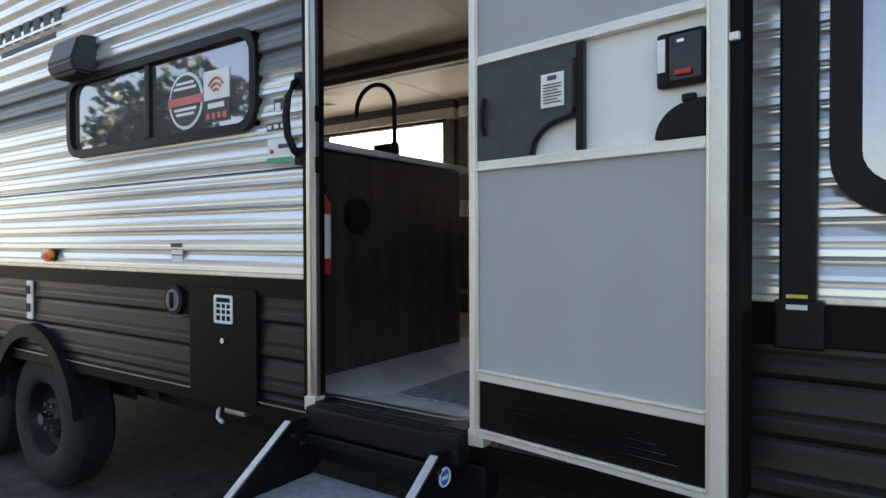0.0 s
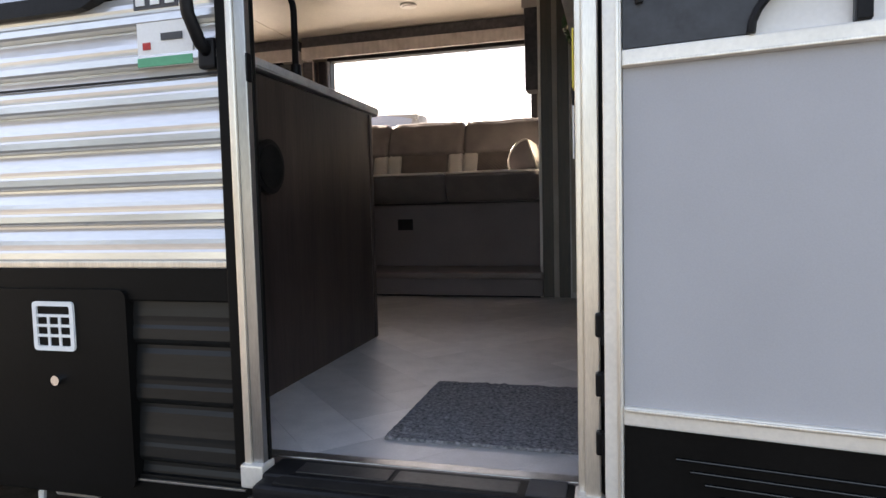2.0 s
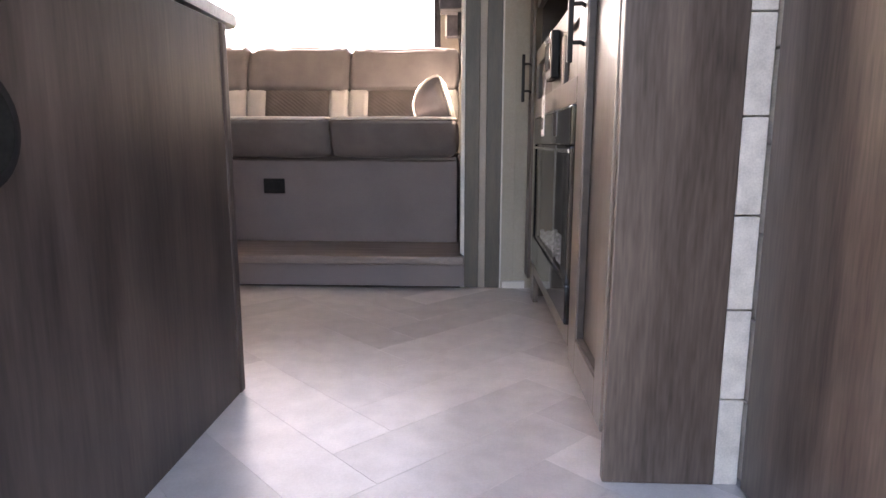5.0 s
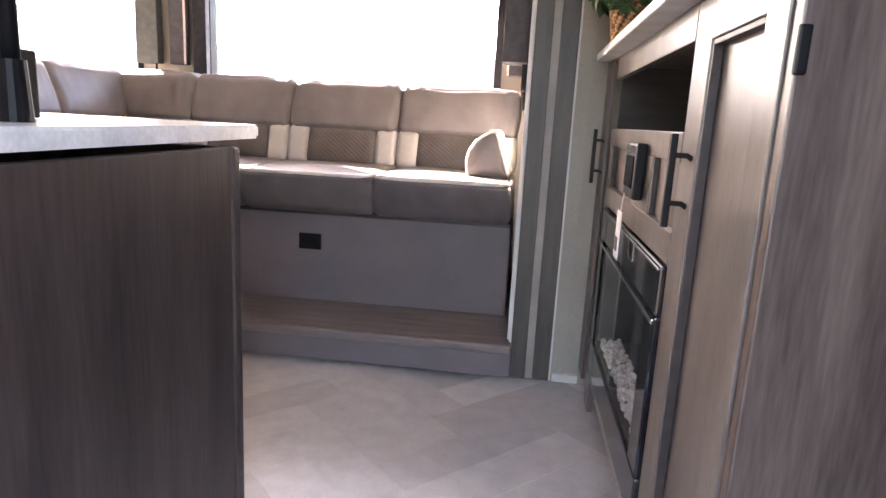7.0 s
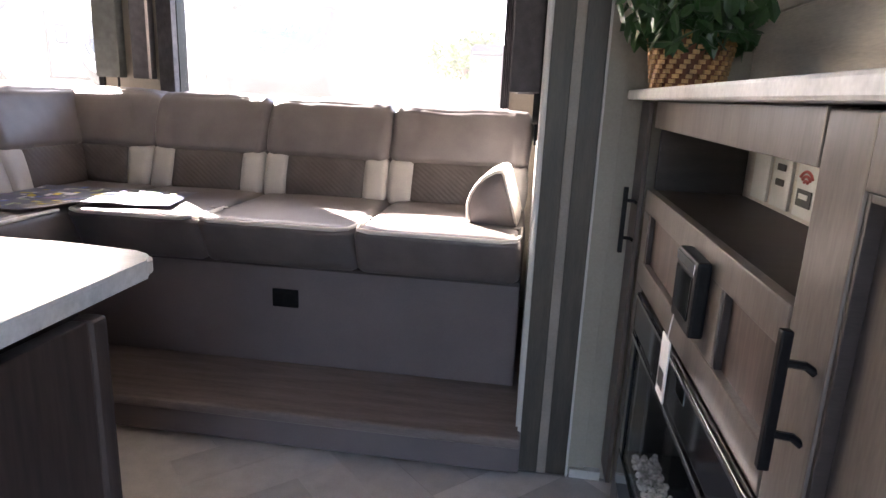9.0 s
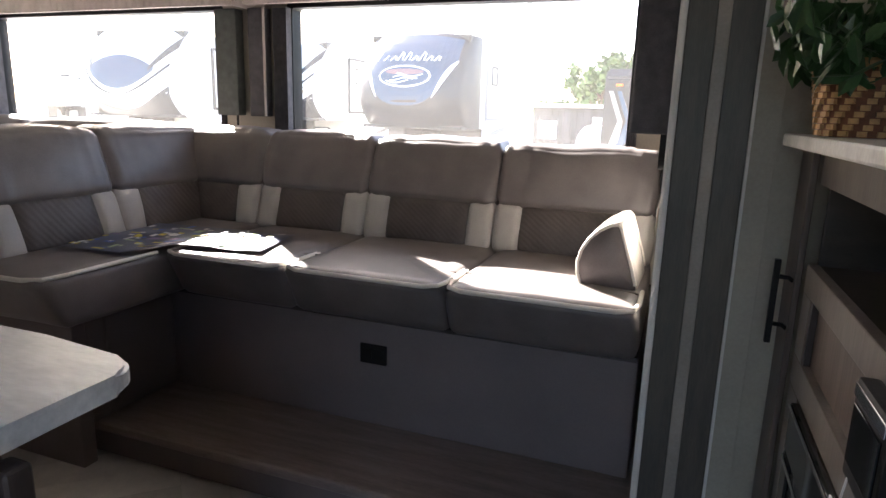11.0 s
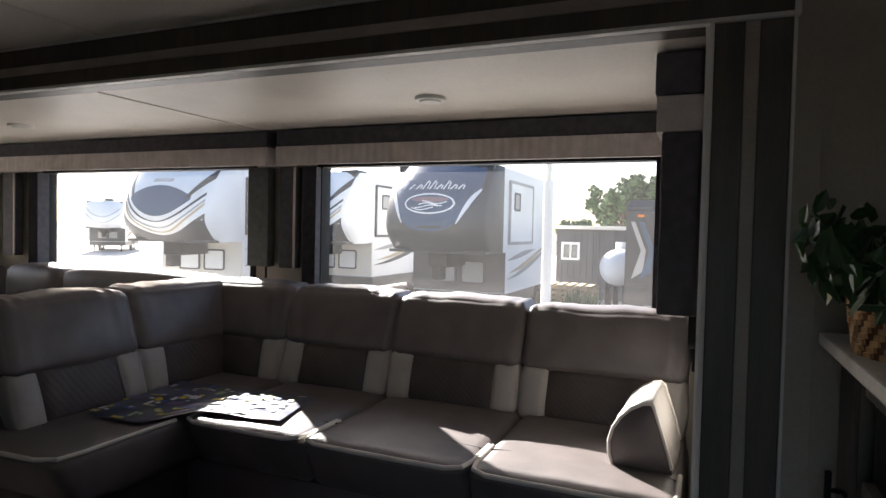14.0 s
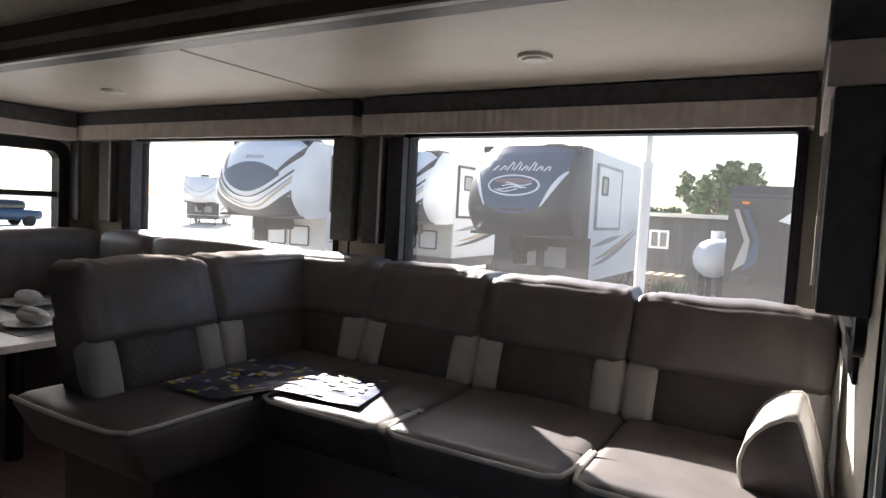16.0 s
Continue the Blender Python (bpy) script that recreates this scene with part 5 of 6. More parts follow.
def back_cushion(name, axis, a, b, face, top, seed, panels=(1, 1), mitre=0):
    """One back cushion that leans back: shell, puckered headrest over it, quilted lumbar pad between pale inlays. It faces -y (axis 0) or +x (axis 1)."""
    def bb(p, q, d0, d1, z0, z1):
        return (p, q, face + d0, face + d1, z0, z1) if axis == 0 else (face - d1, face - d0, p, q, z0, z1)

    def pad(nm, mat, par, box_, r, puff, wrinkle, sd, label="", n=9, pucker=0.0):
        bm = bmesh.new()
        soft_box(bm, box_, r, puff, n, wrinkle, sd)
        for v in bm.verts:
            along, (p, q) = v.co[axis], (a, b)
            if pucker:
                rise = max(0.0, (v.co.z - 1.74) / (top - 1.74))
                end = max(0.0, 1 - min(along - p, q - along) / 0.16)
                v.co.z += rise * (pucker * noise.noise(Vector((along * 42, sd, 0))) * (0.35 + end) - 0.018 * (1 - end) * 0.5 * noise.noise(Vector((along * 5, sd, 4))))
                depth = pucker * 0.9 * noise.noise(Vector((along * 30, v.co.z * 6, sd))) * (0.3 + end)
                v.co[1 - axis] += depth if axis == 0 else -depth
            back = LEAN_BACK * (v.co.z - 1.5)
            if mitre:
                v.co[axis] += mitre * back * max(0.0, min(1.0, (along - p if mitre > 0 else q - along) / (q - p)))
            v.co[1 - axis] += back if axis == 0 else -back
        return part(nm, bm, mat, par, label, smooth=True)

    bk = pad(name, SOFA, so, bb(a, b, 0.03, 0.20, 1.50, 1.75), 0.03, 0.05, 0.002, seed)
    pad("headrest", SOFA, bk, bb(a + 0.001, b - 0.001, -0.006, 0.18, 1.672, top), 0.032, 0.30, 0.004, seed + 1, n=26, pucker=0.011)
    p, q = a + (0.104 if panels[0] else 0.008), b - (0.104 if panels[1] else 0.008)
    pad("lumbar_panel", SOFA_DARK, bk, bb(p, q, 0.004, 0.10, 1.503, 1.684), 0.02, 0.25, 0.003, seed + 2, "dark quilted lumbar panel", 12)
    for k, (u, v) in enumerate(((a + 0.003, a + 0.103), (b - 0.103, b - 0.003))):
        if panels[k]:
            pad("side_panel", SOFA_LIGHT, bk, bb(u, v, 0.003, 0.10, 1.502, 1.683), 0.02, 0.2, 0.003, seed + 3 + k, "pale grey inlay panel", 8)


for k, (a, b, top) in enumerate(((-1.936, -1.352, 1.898), (-2.488, -1.939, 1.908), (-3.018, -2.491, 1.912))):
    back_cushion("back_cushion", 0, a, b, 4.690, top, 20 + 9 * k)
back_cushion("back_cushion", 0, -3.43, -3.021, 4.690, 1.915, 60, mitre=-1.4)
back_cushion("chaise_back", 1, 4.293, 4.72, -3.30, 1.915, 70, (1, 0), mitre=1.4)
back_cushion("chaise_back", 1, 3.775, 4.290, -3.29, 1.915, 80)
ou = thing("base_outlet", (-2.205, 4.262, 1.2), "dark brown outlet plate on the sofa base", "outlet")
box("plate", BLACK_PLASTIC, ou, (-2.255, -2.155, 4.252, 4.2615, 1.165, 1.235), 0.004)
for x in (-2.245, -2.2):
    box("socket", BLACK, ou, (x, x + 0.035, 4.2505, 4.2525, 1.18, 1.22), 0.001)
pi_ = thing("throw_pillow", (-1.43, 4.42, ST), "taupe throw pillow with cream welt leaning in the sofa corner", "pillow")
LOCAL.add(pi_.name)
OUT = [(-0.084, 0.0), (-0.094, 0.03), (-0.096, 0.07), (-0.086, 0.11), (-0.064, 0.148), (-0.034, 0.176), (-0.002, 0.194), (0.020, 0.198), (0.030, 0.190), (0.052, 0.13), (0.072, 0.07), (0.088, 0.012), (0.088, 0.0)]
bm = bmesh.new()
NY = 12
rings = []
for k in range(NY + 1):
    v = 2 * k / NY - 1
    sc = 0.95 + 0.05 * (1 - abs(v) ** 6)
    rings.append([bm.verts.new(Vector((x * sc, v * 0.145, z * sc)) + (noise.noise_vector(Vector((x, v, z)) * 7) * 0.004 if z > 0.01 else Vector())) for x, z in OUT])
for p, q in zip(rings, rings[1:]):
    for i in range(len(OUT)):
        j = (i + 1) % len(OUT)
        bm.faces.new((p[i], p[j], q[j], q[i]))
rims = [[v.co.copy() for v in rings[0]], [v.co.copy() for v in rings[-1]]]
part("gusset", bm, SOFA_LIGHT, pi_, "pale grey gusset round the pillow", smooth=True)
for rim, sign in zip(rims, (-1, 1)):
    mid = sum(rim, Vector()) / len(rim)
    bm = bmesh.new()
    rows = [[bm.verts.new(mid.lerp(p, w) + Vector((0, sign * 0.022 * (1 - w ** 3), 0))) for p in rim] for w in (1.0, 0.85, 0.6, 0.3)]
    for p, q in zip(rows, rows[1:]):
        for i in range(len(rim)):
            j = (i + 1) % len(rim)
            bm.faces.new((p[i], p[j], q[j], q[i]))
    bm.faces.new(rows[-1])
    part("face", bm, SOFA, pi_, smooth=True)
    bm = bmesh.new(); tube(bm, [p + Vector((0, sign * 0.003, 0.003)) for p in rim[:-1]], 0.0055, 6); part("welt", bm, PIPING, pi_, "cream welt")
pi_.matrix_basis = pose(-1.455, 4.475, ST + 0.003, 0, 0, -2)
bo = thing("glossy_brochure_mat", (-2.85, 4.25, ST), "large glossy blue and yellow printed sheet spread on the sofa corner", "poster")
def sheet_at(u, v, lift=0.0):
    """A point of the spread sheet: flat on the seats, hanging down where it passes the seat's front edge."""
    x, y = -3.25 + 0.64 * u - 0.06 * v, 3.955 + 0.05 * u + 0.50 * v
    z = ST + 0.0165 + 0.005 * noise.noise(Vector((u * 5.6, v * 4.2, 3)))
    k = max(0.0, min(1.0, (x + 3.0) / 0.06))
    y += k * 0.19 * (1 - v) ** 1.5
    return Vector((x, y, z + lift))


bm = bmesh.new()
nx, ny = 40, 32
gr = [[bm.verts.new(sheet_at(i / nx, j / ny)) for j in range(ny + 1)] for i in range(nx + 1)]
for i in range(nx):
    for j in range(ny):
        bm.faces.new((gr[i][j], gr[i + 1][j], gr[i + 1][j + 1], gr[i][j + 1]))
part("sheet", bm, material("navy_printed_sheet", (0.05, 0.06, 0.11), 0.28, var=0.3, scale=5, bump=0.02), bo, smooth=True)
rng = random.Random(5)
prints = [PAPER, YELLOW, PAPER, PAPER, BLUE, YELLOW, material("pale_green_print", (0.45, 0.6, 0.3), 0.3), material("violet_print", (0.20, 0.12, 0.30), 0.3)]
for i in range(110):
    u, v = rng.random() * 0.92, rng.random() * 0.9
    w_, h_ = 0.025 + 0.06 * rng.random() ** 2, 0.02 + 0.05 * rng.random() ** 2
    sk = rng.uniform(-0.01, 0.01)
    bm = bmesh.new()
    rows = [[bm.verts.new(sheet_at(u + w_ * p / 2, v + sk * p / 2 + h_ * 1.4 * q / 2, 0.0022 + 0.00004 * i)) for q in range(3)] for p in range(3)]
    for p in range(2):
        for q in range(2):
            bm.faces.new((rows[p][q], rows[p + 1][q], rows[p + 1][q + 1], rows[p][q + 1]))
    part("print_block", bm, rng.choice(prints), bo)

# ---- dinette ----
dn = thing("dinette_bench", (-4.4, 4.7, 0.935), "taupe leatherette dinette bench behind the sofa", "bench")
box("base", SOFA_BASE, dn, (-5.66, -3.66, 4.45, 5.12, 0.936, 1.37), 0.006)
box("end_base", SOFA_BASE, dn, (-5.66, -5.16, 3.75, 4.448, 0.936, 1.37), 0.006)
for i, (a, b) in enumerate(((-4.63, -3.62), (-5.12, -4.635))):
    cushion("seat_cushion", SOFA, dn, (a, b, 4.42, 4.86, 1.37, 1.50), 0.035, 0.3, 0.004, 100 + i)
    cushion("back_cushion", SOFA, dn, (a, b, 4.86, 5.10, 1.49, 1.92), 0.05, 0.4, 0.005, 110 + i)
cushion("seat_cushion", SOFA, dn, (-5.66, -5.125, 3.75, 4.86, 1.37, 1.50), 0.035, 0.3, 0.004, 105)
for i, (a, b) in enumerate(((3.75, 4.40), (4.405, 5.10))):
    cushion("end_back", SOFA, dn, (-5.68, -5.42, a, b, 1.49, 1.90), 0.05, 0.4, 0.005, 115 + i)
tb = thing("dinette_table", (-4.45, 4.15, 0.935), "pale laminate dinette table on a pedestal", "table")
bm = bmesh.new(); prism(bm, round_rect(-5.30, -4.12, 3.85, 4.60, 0.05, 4), 2, 1.50, 1.53); part("tabletop", bm, COUNTER, tb)
bm = bmesh.new(); rod(bm, (-4.45, 4.1, 0.936), (-4.45, 4.1, 1.50), 0.035, 16); part("pedestal", bm, BLACK, tb)
for x, y in ((-4.42, 4.16), (-4.95, 4.40)):
    pm = thing("placemat", (x, y, 1.53), "grey woven placemat on the dinette table", "placemat", "place settings")
    box("mat", PLACEMAT, pm, (x - 0.19, x + 0.17, y - 0.14, y + 0.12, 1.5305, 1.534), 0.001)
    dp = thing("plate", (x, y, 1.534), "white china plate on a placemat", "plate", "place settings")
    bm = bmesh.new(); rod(bm, (x, y, 1.5345), (x, y, 1.552), 0.07, 28, 0.115); part("dish", bm, PLATE, dp)
    nk = thing("napkin", (x, y, 1.552), "rolled white patterned napkin on a plate", "napkin", "place settings")
    cushion("roll", PAPER, nk, (x - 0.09, x + 0.09, y - 0.035, y + 0.03, 1.553, 1.61), 0.025, 0.3, 0.008, 3)

w7 = thing("window_7", (SX1, 4.6, 1.88), "small black-framed window in the slide-out end wall", "window", kind="structure")
bm = bmesh.new(); ring_frame(bm, round_rect(4.265, 4.94, 1.875, 2.44, 0.05), round_rect(4.295, 4.91, 1.905, 2.41, 0.035), 0, SX1 - 0.022, SX1 - 0.002); part("frame", bm, BLACK, w7)
box("pane", GLASS_DARK, w7, (SX1 - 0.012, SX1 - 0.004, 4.285, 4.92, 1.895, 2.42), 0)

# ---- valances, curtain boards, ceiling lamps ----
def valance(x0, x1, lab):
    v = thing("valance", ((x0 + x1) / 2, 5.08, 2.49), lab, "valance", "window valances")
    box("top_board", CURTAIN_DARK, v, (x0, x1, 5.01, BACK - 0.014, 2.575, SLIDE_CEIL - 0.006), 0.006)
    bm = bmesh.new()
    k = int((x1 - x0) / 0.02)
    top, bot = [], []
    for i in range(k + 1):
        x = x0 + (x1 - x0) * i / k
        y = 5.005 + (0.004 if i % 2 else 0)
        top.append(bm.verts.new((x, y, 2.574))); bot.append(bm.verts.new((x, y, 2.484)))
    for i in range(k):
        bm.faces.new((bot[i], bot[i + 1], top[i + 1], top[i]))
    r = bmesh.ops.extrude_face_region(bm, geom=bm.faces[:])
    for e in r["geom"]:
        if isinstance(e, bmesh.types.BMVert):
            e.co.y += 0.02
    part("pleated_skirt", bm, VALANCE_LIGHT, v, "pale pleated lower band")
    for x in (x0, x1 - 0.016):
        box("side_board", VALANCE_LIGHT, v, (x, x + 0.016, 5.03, BACK - 0.014, 2.484, 2.574), 0.002)
    return v
valance(-5.62, -3.335, "dark valance with pale pleated band over the dinette window")
valance(-3.275, -1.455, "dark valance with pale pleated band over the sofa window")
v = thing("valance", (SX1 - 0.06, 4.6, 2.49), "short valance with pale band over the side window", "valance", "window valances")
box("top_board", CURTAIN_DARK, v, (-1.445, SX1 - 0.002, 4.20, 5.0, 2.545, 2.655), 0.006)
box("pleated_skirt", VALANCE_LIGHT, v, (-1.44, SX1 - 0.002, 4.205, 5.0, 2.45, 2.544), 0.004, "pale pleated lower band")
v = thing("valance", (SX0 + 0.06, 4.6, 2.49), "short valance with pale band over the end window", "valance", "window valances")
box("top_board", CURTAIN_DARK, v, (SX0 + 0.002, SX0 + 0.11, 4.1, 5.0, 2.56, 2.655), 0.006)
box("pleated_skirt", VALANCE_LIGHT, v, (SX0 + 0.002, SX0 + 0.11, 4.1, 5.0, 2.475, 2.559), 0.004, "pale pleated lower band")
for x0, x1, y0, y1, z0, m, lab in ((-3.515, -3.385, 5.09, 5.15, 1.973, CURTAIN_GREEN, "grey-green fabric side board beside the dinette window"),
                                (-3.315, -3.222, 5.09, 5.15, 1.972, CURTAIN_DARK, "slate fabric side board beside the sofa window"),
                                (-3.185, -3.108, 5.11, 5.155, 1.89, CURTAIN_DARK, "narrow dark curtain at the sofa window"),
                                (-5.49, -5.375, 5.09, 5.15, 1.96, CURTAIN_DARK, "slate fabric side board at the end of the dinette window"),
                                (-5.22, -5.135, 5.08, 5.155, 1.90, CURTAIN_DARK, "narrow dark curtain at the dinette window"),
                                (-1.50, -1.465, 5.08, 5.155, 1.86, CURTAIN_DARK, "narrow dark curtain at the sofa window"),
                                (-1.425, SX1 - 0.003, 4.20, 4.34, 1.975, CURTAIN_DARK, "slate fabric side board on the slide-out end wall"),
                                (-1.425, SX1 - 0.003, 4.92, 5.0, 1.975, CURTAIN_DARK, "slate fabric side board on the slide-out end wall"),
                                (SX0 + 0.003, SX0 + 0.09, 5.02, 5.045, 1.96, CURTAIN_DARK, "slate fabric side board near the end window")):
    c = thing("curtain_board", ((x0 + x1) / 2, y1, z0), lab, "curtain", "curtain boards")
    bm = bmesh.new()
    zt = 2.448 if x0 in (-1.425,) else 2.483
    if "narrow" in lab:
        k = 8
        pts = [(x0 + (x1 - x0) * i / k, y0 + (0.02 if i % 2 else 0)) for i in range(k + 1)]
        prism(bm, pts + [(x1, y1), (x0, y1)], 2, z0, zt)
    else:
        cube(bm, x0, x1, y0, y1, z0, zt, 0.006)
    part("fabric", bm, m, c)
    if x0 == -1.425:
        e = y0 if y0 > 4.5 else y1
        box("edge_trim", VALANCE_LIGHT, c, (x0 - 0.003, x0 + 0.006, e - 0.005, e + 0.005, z0 + 0.002, zt), 0.001, "cream edge trim")
    elif x0 in (-3.315, -5.49):
        box("edge_trim", VALANCE_LIGHT, c, (x1 - 0.006, x1 + 0.004, y0 - 0.003, y0 + 0.006, z0 + 0.002, zt), 0.001, "cream edge trim")
rd = thing("shade_cord", (-3.42, 5.1, 1.87), "thin dark shade wand below the curtain board", "wand")
bm = bmesh.new(); rod(bm, (-3.40, 5.10, 1.90), (-3.40, 5.10, 1.976), 0.006, 8); part("wand", bm, BLACK, rd)
for loc in ((-2.245, 4.56, SLIDE_CEIL), (-4.48, 4.55, SLIDE_CEIL), (-2.75, 2.8, CEIL), (-3.6, 3.2, CEIL)):
    lp = thing("puck_light", loc, "round white puck light on the ceiling, switched off", "ceiling light", "ceiling puck lights")
    bm = bmesh.new(); rod(bm, loc, (loc[0], loc[1], loc[2] - 0.012), 0.058, 28, 0.055); part("rim", bm, LAMP_WHITE, lp)
    bm = bmesh.new(); rod(bm, (loc[0], loc[1], loc[2] - 0.012), (loc[0], loc[1], loc[2] - 0.018), 0.042, 24, 0.036); part("diffuser", bm, LAMP_WHITE, lp)
oc = thing("wall_picture", (SX1 - 0.01, 4.42, 1.85), "small dark framed notice on the slide-out end wall", "picture")
box("frame", BLACK, oc, (SX1 - 0.012, SX1 - 0.002, 4.37, 4.48, 1.80, 1.93), 0.003)
oh = thing("overhead_cabinet", (-2.45, 1.8, 2.3), "dark wood overhead kitchen cabinet", "cabinet")
box("body", WOOD_DARK, oh, (-3.3, -2.02, NEAR_IN + 0.004, 2.0, 2.30, CEIL - 0.003), 0.004)
box("door", WOOD_DARK, oh, (-2.65, -2.03, 2.0, 2.016, 2.31, CEIL - 0.01), 0.003)
box("door", WOOD_DARK, oh, (-3.29, -2.66, 2.0, 2.016, 2.31, CEIL - 0.01), 0.003)


# ---- the lot seen through the windows ----
def nose(h, x, z, off=0.0):
    """Depth of a moulded front cap at width x and height z."""
    y = (2.3 - z) ** 1.5 * 1.25 if z < 2.3 else (z - 2.3) ** 2.2 * 0.36
    return y + 0.42 * abs(x / h) ** 3.2 - off


def nose_patch(h, x0, x1, lo, hi, off, n=18, m=8):
    """A thin moulded panel that follows the front cap between two heights given across its width."""
    bm = bmesh.new()
    rows = []
    for depth in (off, -0.01):
        grid = []
        for i in range(n + 1):
            x = x0 + (x1 - x0) * i / n
            a, b = lo(x), hi(x)
            grid.append([bm.verts.new((x, nose(h, x, a + (b - a) * k / m, depth), a + (b - a) * k / m)) for k in range(m + 1)])
        rows.append(grid)
    f, g = rows
    for i in range(n):
        for k in range(m):
            bm.faces.new((f[i][k], f[i + 1][k], f[i + 1][k + 1], f[i][k + 1]))
        bm.faces.new((f[i][0], g[i][0], g[i + 1][0], f[i + 1][0]))
        bm.faces.new((f[i][m], f[i + 1][m], g[i + 1][m], g[i][m]))
    for k in range(m):
        bm.faces.new((f[0][k], f[0][k + 1], g[0][k + 1], g[0][k]))
        bm.faces.new((f[n][k], g[n][k], g[n][k + 1], f[n][k + 1]))
    return bm


def fifth_wheel(x, y, cap, label, style, turn=0.0, length=8.0, wid=2.44, size=1.0, body=None):
    """A parked fifth-wheel trailer: nose towards -y, its own axes at the middle of the nose on the ground."""
    r = thing("fifth_wheel_trailer", (0, 0, 0), label, "trailer", "parked trailers")
    LOCAL.add(r.name)
    body = body or RV_WHITE
    h = wid / 2
    # moulded cap with side returns
    bm = bmesh.new()
    cols = []
    for i in range(25):
        xx = -h + wid * i / 24
        cols.append([bm.verts.new((xx, nose(h, xx, z), z)) for z in [1.74 + 2.0 * k / 18 for k in range(19)]])
    for i in range(24):
        for k in range(18):
            bm.faces.new((cols[i][k], cols[i + 1][k], cols[i + 1][k + 1], cols[i][k + 1]))
    for col in (cols[0], cols[-1]):
        back = [bm.verts.new((v.co.x, 1.62, v.co.z)) for v in col]
        for k in range(18):
            bm.faces.new((col[k], col[k + 1], back[k + 1], back[k]))
    bmesh.ops.recalc_face_normals(bm, faces=bm.faces)
    c = part("front_cap", bm, cap, r, smooth=True)
    bm = bmesh.new(); cube(bm, -h + 0.004, h - 0.004, 1.45, 1.9, 1.75, 3.75, 0.03, 2); cube(bm, -h + 0.004, h - 0.004, 1.9, length, 0.75, 3.75, 0.03, 2); b = part("body", bm, body, r)
    bm = bmesh.new(); cube(bm, -h + 0.05, h - 0.05, 0.5, 1.6, 1.73, 1.80, 0.01); cube(bm, -h + 0.05, h - 0.05, 0.95, 1.6, 3.6, 3.745, 0.01); part("cap_liner", bm, RV_GREY, r)
    bm = bmesh.new(); cube(bm, -h + 0.03, h - 0.03, 1.95, length - 0.02, 0.45, 0.76, 0.02); part("skirt", bm, RV_GREY, r)
    bm = bmesh.new(); cube(bm, -h + 0.02, h - 0.02, 1.87, 1.905, 0.78, 1.74); f = part("front_wall", bm, RV_PALE if style == "swoosh" else RV_GREY, r)
    for x0 in (-0.62, 0.12):
        bm = bmesh.new(); cube(bm, x0, x0 + 0.56, 1.845, 1.88, 1.0, 1.5, 0.02); d = part("compartment_door", bm, RV_WHITE if style == "swoosh" else RV_MID, f)
        bm = bmesh.new(); ring_frame(bm, round_rect(x0 - 0.03, x0 + 0.59, 0.97, 1.53, 0.06), round_rect(x0 + 0.01, x0 + 0.55, 1.01, 1.49, 0.04), 1, 1.835, 1.868); part("door_frame", bm, RV_GREY, d)
    bm = bmesh.new(); cube(bm, -0.22, 0.22, 0.6, 1.86, 1.4, 1.76, 0.05); cube(bm, -0.12, 0.12, 0.55, 0.85, 1.12, 1.42, 0.03); part("pin_box", bm, CHASSIS, r)
    for x0 in (-0.95, 0.87):
        bm = bmesh.new(); cube(bm, x0, x0 + 0.09, 2.0, 2.09, 0.0, 0.8, 0.01); cube(bm, x0 - 0.06, x0 + 0.15, 1.94, 2.15, 0, 0.03); part("landing_leg", bm, CHASSIS, r)
    for yy in (5.0, 5.95):
        for s in (-h + 0.12, h - 0.12):
            if yy < length:
                bm = bmesh.new(); rod(bm, (s - 0.11, yy, 0.37), (s + 0.11, yy, 0.37), 0.37, 24); w = part("wheel", bm, RUBBER, r)
                bm = bmesh.new(); rod(bm, (s - 0.12, yy, 0.37), (s + 0.12, yy, 0.37), 0.2, 18); part("rim", bm, CHROME, w)
    for s in (-1, 1):
        X = s * (h + 0.003)
        bm = bmesh.new(); cube(bm, X - 0.03, X + 0.03, 2.05, 4.1, 1.98, 3.42, 0.01); w = part("slide_room", bm, body, r)
        bm = bmesh.new(); ring_frame(bm, round_rect(2.0, 4.15, 1.93, 3.47, 0.04), round_rect(2.07, 4.08, 2.0, 3.4, 0.02), 0, X - 0.04, X + 0.045); part("slide_trim", bm, RV_MID if style == "emblem" else RV_GREY, w)
        bm = bmesh.new(); ring_frame(bm, round_rect(2.35, 2.85, 2.75, 3.2, 0.06), round_rect(2.4, 2.8, 2.8, 3.15, 0.04), 0, X - 0.03, X + 0.05); win = part("window", bm, RV_GREY, w)
        bm = bmesh.new(); cube(bm, X - 0.036, X + 0.036, 2.38, 2.82, 2.78, 3.17); part("pane", bm, RV_MID, win)
        for k, (m_, a0, a1, q0, q1) in enumerate(((RV_MID if style == "emblem" else RV_GREY, 2.0, min(6.2, length), 1.1, 1.9), (RV_TAN, 2.2, min(6.0, length), 1.25, 1.98), (RV_MID, 2.0, 4.6, 1.55, 1.8))):
            bm = bmesh.new()
            lo = [(a0 + (a1 - a0) * i / 11, q0 + (q1 - q0) * (i / 11) ** 1.8) for i in range(12)]
            prism(bm, lo + [(a, q + 0.12 * math.sin(3.14159 * min(1, (i + 0.3) / 11))) for i, (a, q) in enumerate(lo)][::-1], 0, X - 0.006, X + 0.006 + 0.002 * k)
            part("side_stripe", bm, m_, b)
    bm = bmesh.new(); soft_box(bm, (-0.4, 0.2, 2.6, 3.4, 3.74, 4.0), 0.1, 0.2, 5); part("roof_unit", bm, RV_GREY, r)
